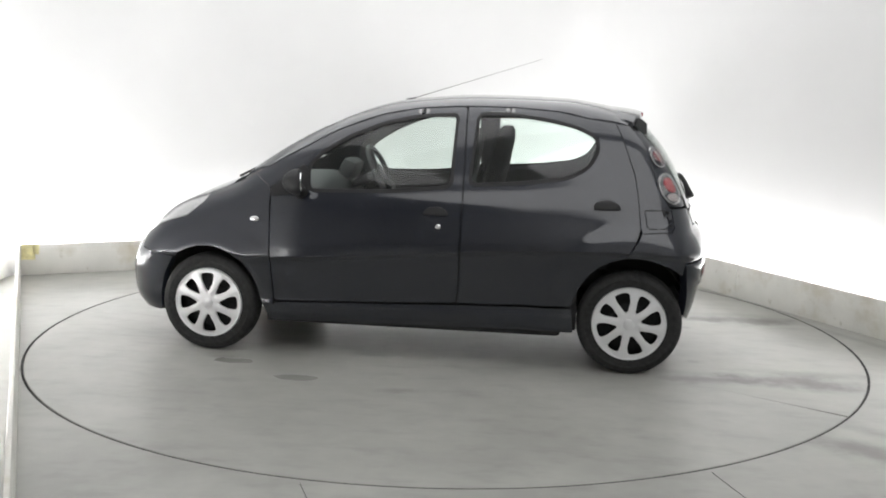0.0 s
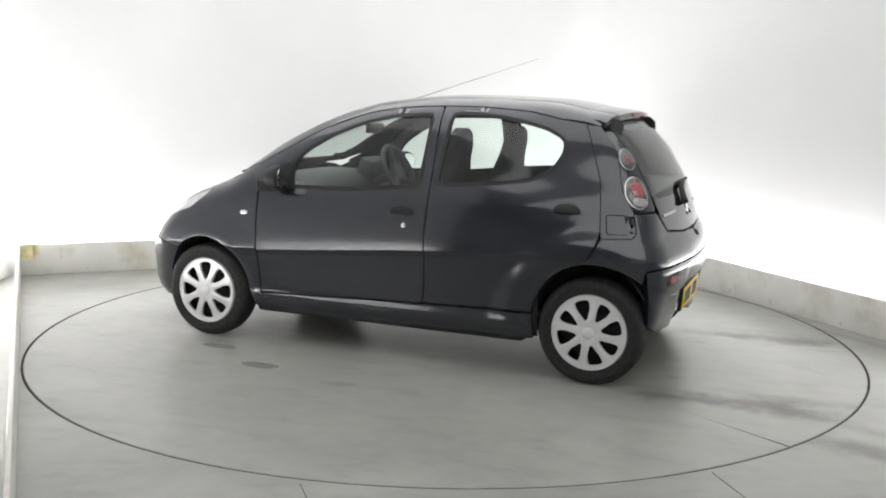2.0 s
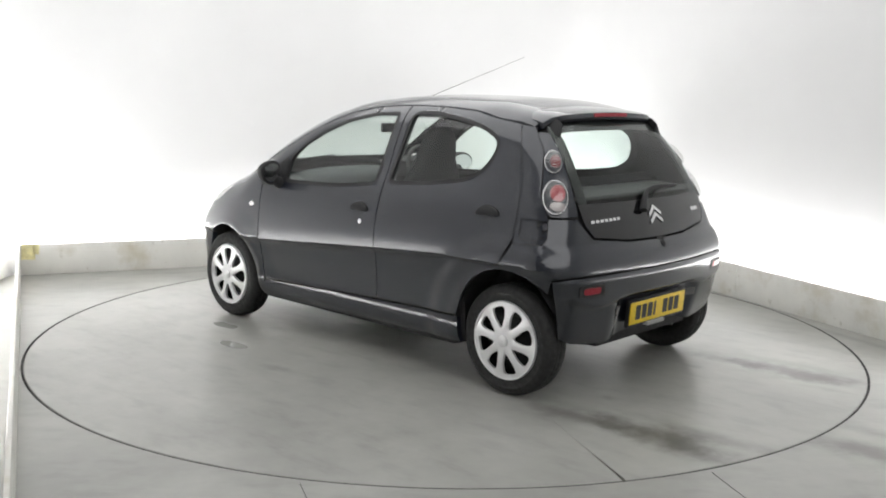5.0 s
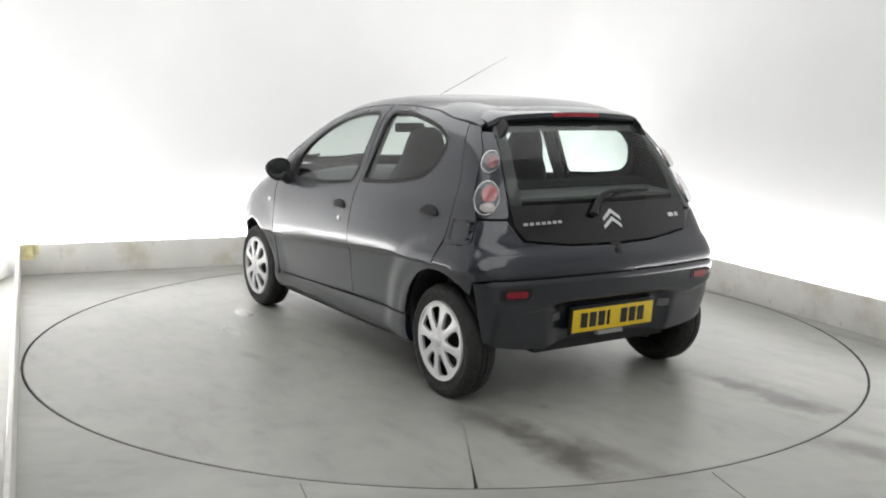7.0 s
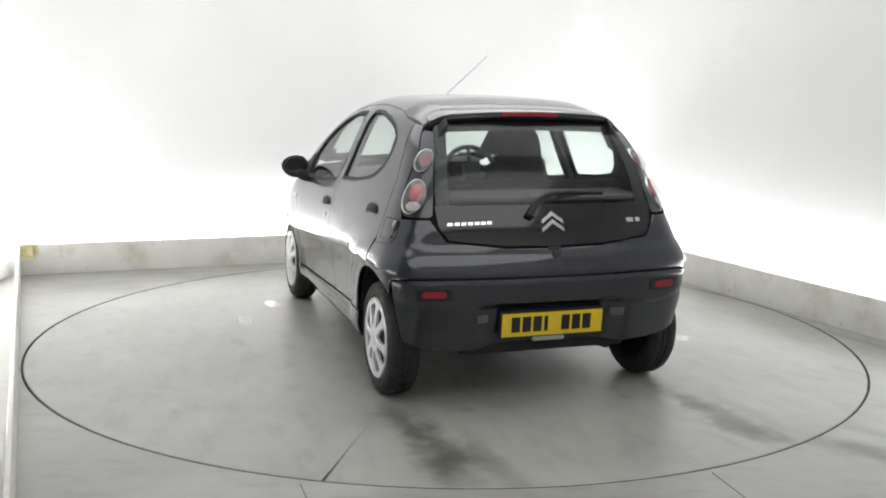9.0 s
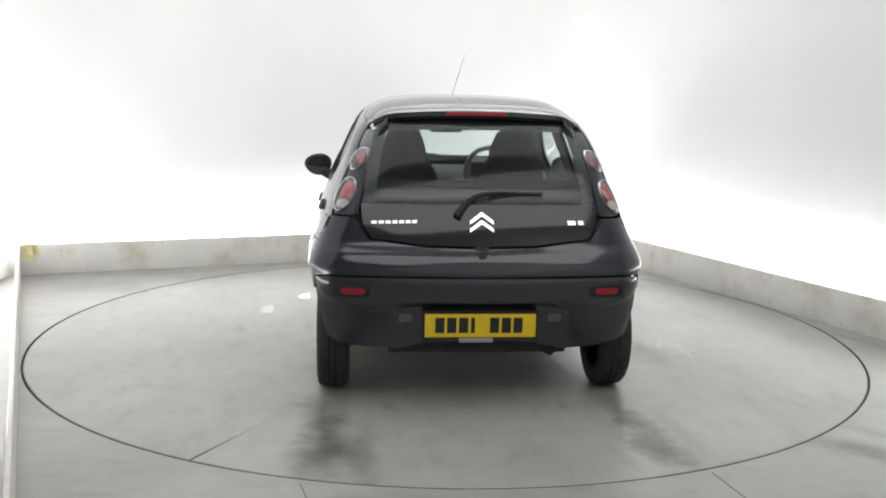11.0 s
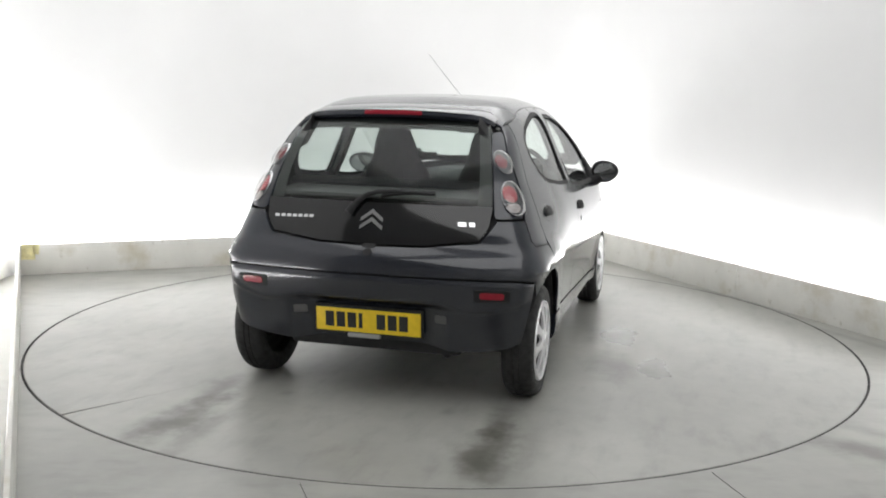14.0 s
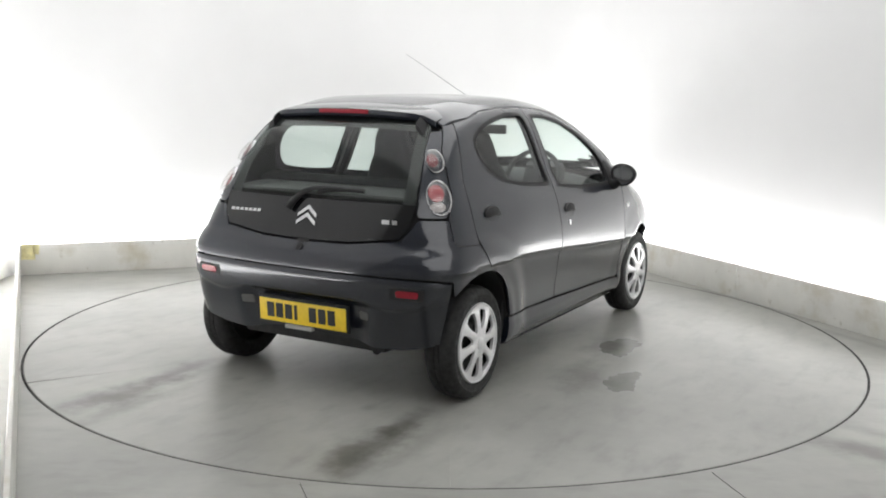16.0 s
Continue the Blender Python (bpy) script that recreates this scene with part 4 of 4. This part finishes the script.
# emblem, plain marks, wiper, catch
def bar(s0, z0, s1, z1, w, lift=0.006, name="badge", mat=CHROME, parent=glass):
    d = np.array((s1 - s0, z1 - z0))
    n = np.array((-d[1], d[0])) / np.linalg.norm(d) * w / 2
    q = [(s0 + n[0], z0 + n[1]), (s1 + n[0], z1 + n[1]), (s1 - n[0], z1 - n[1]), (s0 - n[0], z0 - n[1])]
    return part(name, patch(q, tail, 0.03, 0.005, lift=lift), mat, parent)


for z in (0.0, -0.036):
    q = [(MID, 0.926 + z), (MID + 0.058, 0.886 + z), (MID + 0.058, 0.868 + z), (MID, 0.906 + z), (MID - 0.058, 0.868 + z), (MID - 0.058, 0.886 + z)]
    part("chevron", patch(q, tail, 0.03, 0.008, lift=0.009), CHROME, glass, "chrome chevron emblem")
for i in range(7):
    s = 1.513 + 0.0275 * i
    bar(s, 0.872 + 0.001 * i, s + 0.020, 0.872 + 0.001 * i, 0.013)
for s, w in ((2 * MID - 1.598, 0.034), (2 * MID - 1.553, 0.022)):
    bar(s, 0.874, s + w, 0.874, 0.019)
bm = loft([[Vector(q) for q in (p - (0.0, 0.0, 0.010), p + (-0.012, 0, 0), p + (0.0, 0, 0.010))] for p in flank(np.array([1.69, 1.80, 1.90, 1.97]), np.array([1.005, 1.006, 1.000, 0.985]), -1, 0.014)])
wiper = part("rear_wiper", tube_bm([tuple(q) for q in tail(np.array([1.885, 1.90, 1.93, 1.965, 2.02, 2.12, 2.32]), np.array([0.905, 0.93, 0.965, 0.990, 1.006, 1.012, 1.006]), 0.022)], [0.022, 0.018, 0.015, 0.013, 0.011, 0.009, 0.005], 8), TRIM, glass, "black rear wiper arm")
part("wiper_blade", bm, TRIM, glass)
part("catch", patch(oval(MID, 0.733, 0.020, 0.016, 20), tail, 0.02, 0.01, lift=0.006), TRIM, car)
part("catch_pocket", patch(fillet([(MID - 0.035, 0.752), (MID - 0.032, 0.770), (MID + 0.032, 0.770), (MID + 0.035, 0.752)], 0.008), tail, 0.03, 0.01, lift=0.003), TRIM, car)
part("aerial", tube_bm([(0.20, 0, 1.405), (0.185, 0, 1.424), (0.13, 0, 1.443), (-0.62, 0, 1.678)], [0.014, 0.011, 0.0018, 0.0008], 8), TRIM, car, "thin raked roof aerial")

# underbody
bm = box_bm(bmesh.new(), (2.95, 0.86, 0.10), Matrix.Translation((0.0, 0, 0.29)), 0.02)
box_bm(bm, (1.66, 1.46, 0.14), Matrix.Translation((0.02, 0, 0.245)), 0.03)
part("underbody", bm, GAP, car)
part("axle", tube_bm([(1.17, -0.66, 0.27), (1.17, 0.66, 0.27)], 0.035), STEEL, car)
part("axle", tube_bm([(-1.17, -0.66, 0.25), (-1.17, 0.66, 0.25)], 0.05), STEEL, car)
part("exhaust", tube_bm([(-0.9, -0.30, 0.24), (-1.3, -0.32, 0.235), (-1.44, -0.36, 0.24)], 0.022), STEEL, car)


# cabin
def seat(y, fore):
    c = part("seat", box_bm(bmesh.new(), (0.50, 0.46, 0.16), Matrix.Translation((fore - 0.05, y, 0.50)) @ pose(0, 0, 0, 0, -6, 0), 0.05), CLOTH, car)
    rows = []
    for z, x, w, d in ((0.52, -0.22, 0.21, 0.08), (0.70, -0.27, 0.235, 0.075), (0.90, -0.325, 0.235, 0.07), (1.02, -0.36, 0.185, 0.065), (1.10, -0.38, 0.138, 0.06), (1.18, -0.40, 0.120, 0.058), (1.245, -0.41, 0.095, 0.05), (1.275, -0.415, 0.05, 0.03)):
        rows.append([(fore + x + d * math.copysign(abs(math.cos(a)) ** 0.7, math.cos(a)), y + w * math.copysign(abs(math.sin(a)) ** 0.6, math.sin(a)), z) for a in np.linspace(0, 2 * math.pi, 24, endpoint=False)])
    part("backrest", loft(rows), CLOTH, c, "dark cloth backrest with built-in headrest")


seat(0.31, 0.14)
seat(-0.31, 0.01)
bench = part("rear_bench", box_bm(bmesh.new(), (0.48, 1.16, 0.16), Matrix.Translation((-0.78, 0, 0.50)), 0.05), CLOTH, car)
part("backrest", box_bm(bmesh.new(), (0.12, 1.18, 0.52), Matrix.Translation((-1.06, 0, 0.78)) @ pose(0, 0, 0, 0, -14, 0), 0.04), CLOTH, bench)
part("parcel_shelf", box_bm(bmesh.new(), (0.34, 1.08, 0.02), Matrix.Translation((-1.235, 0, 0.985)) @ pose(0, 0, 0, 0, -3, 0), 0.006), SHELF, car)
rows = []
for y in np.linspace(-0.70, 0.70, 13):
    k = 1 - 0.12 * (abs(y) / 0.7) ** 3
    rows.append([(x, y, z * k) for x, z in ((1.02, 0.40), (1.02, 0.945), (0.90, 0.972), (0.74, 0.972), (0.64, 0.935), (0.60, 0.86), (0.62, 0.62), (0.72, 0.42))])
dash = part("dashboard", loft(rows), CABIN, car, "dark moulded dashboard")
part("instrument_pod", box_bm(bmesh.new(), (0.10, 0.26, 0.13), Matrix.Translation((0.62, -0.31, 0.975)) @ pose(0, 0, 0, 0, -20, 0), 0.04), CABIN, dash)
bm = bmesh.new()
W = Matrix.Translation((0.42, -0.31, 0.955)) @ pose(0, 0, 0, 0, -64, 0)
loopp = [W @ Vector((0.178 * math.cos(a), 0.178 * math.sin(a), 0)) for a in np.linspace(0, 2 * math.pi, 33)]
tube_bm(loopp, 0.016, 10, bm)
for a in (0, 130, 230):
    tube_bm([W @ Vector((0, 0, -0.02)), W @ Vector((0.17 * math.cos(radians(a)), 0.17 * math.sin(radians(a)), 0))], 0.016, 8, bm)
box_bm(bm, (0.11, 0.12, 0.04), W @ Matrix.Translation((0, 0, -0.01)), 0.015)
tube_bm([W @ Vector((0, 0, -0.02)), (0.66, -0.31, 0.84)], 0.03, 10, bm)
part("steering_wheel", bm, CABIN, car, "black three-spoke steering wheel")
part("rear_view_mirror", box_bm(bmesh.new(), (0.03, 0.21, 0.06), Matrix.Translation((0.44, 0, 1.245)), 0.012), TRIM, car)
part("cabin_floor", box_bm(bmesh.new(), (2.1, 1.40, 0.03), Matrix.Translation((-0.10, 0, 0.33)), 0.01), GAP, car)
part("bulkhead", box_bm(bmesh.new(), (0.04, 1.30, 0.55), Matrix.Translation((1.00, 0, 0.62)), 0.01), GAP, car)


def motions():
    rows = []
    table = []
    for i in range(33):
        t = i * 0.5
        a = THETA0 + OMEGA * t
        m = pose(0, 0, 0, 0, 0, a)
        rows.append((t, m @ pose(-PIVOT[0], -PIVOT[1], 0.0)))
        table.append((t, m))
    walk(car, rows)
    walk(turntable, table)


motions()
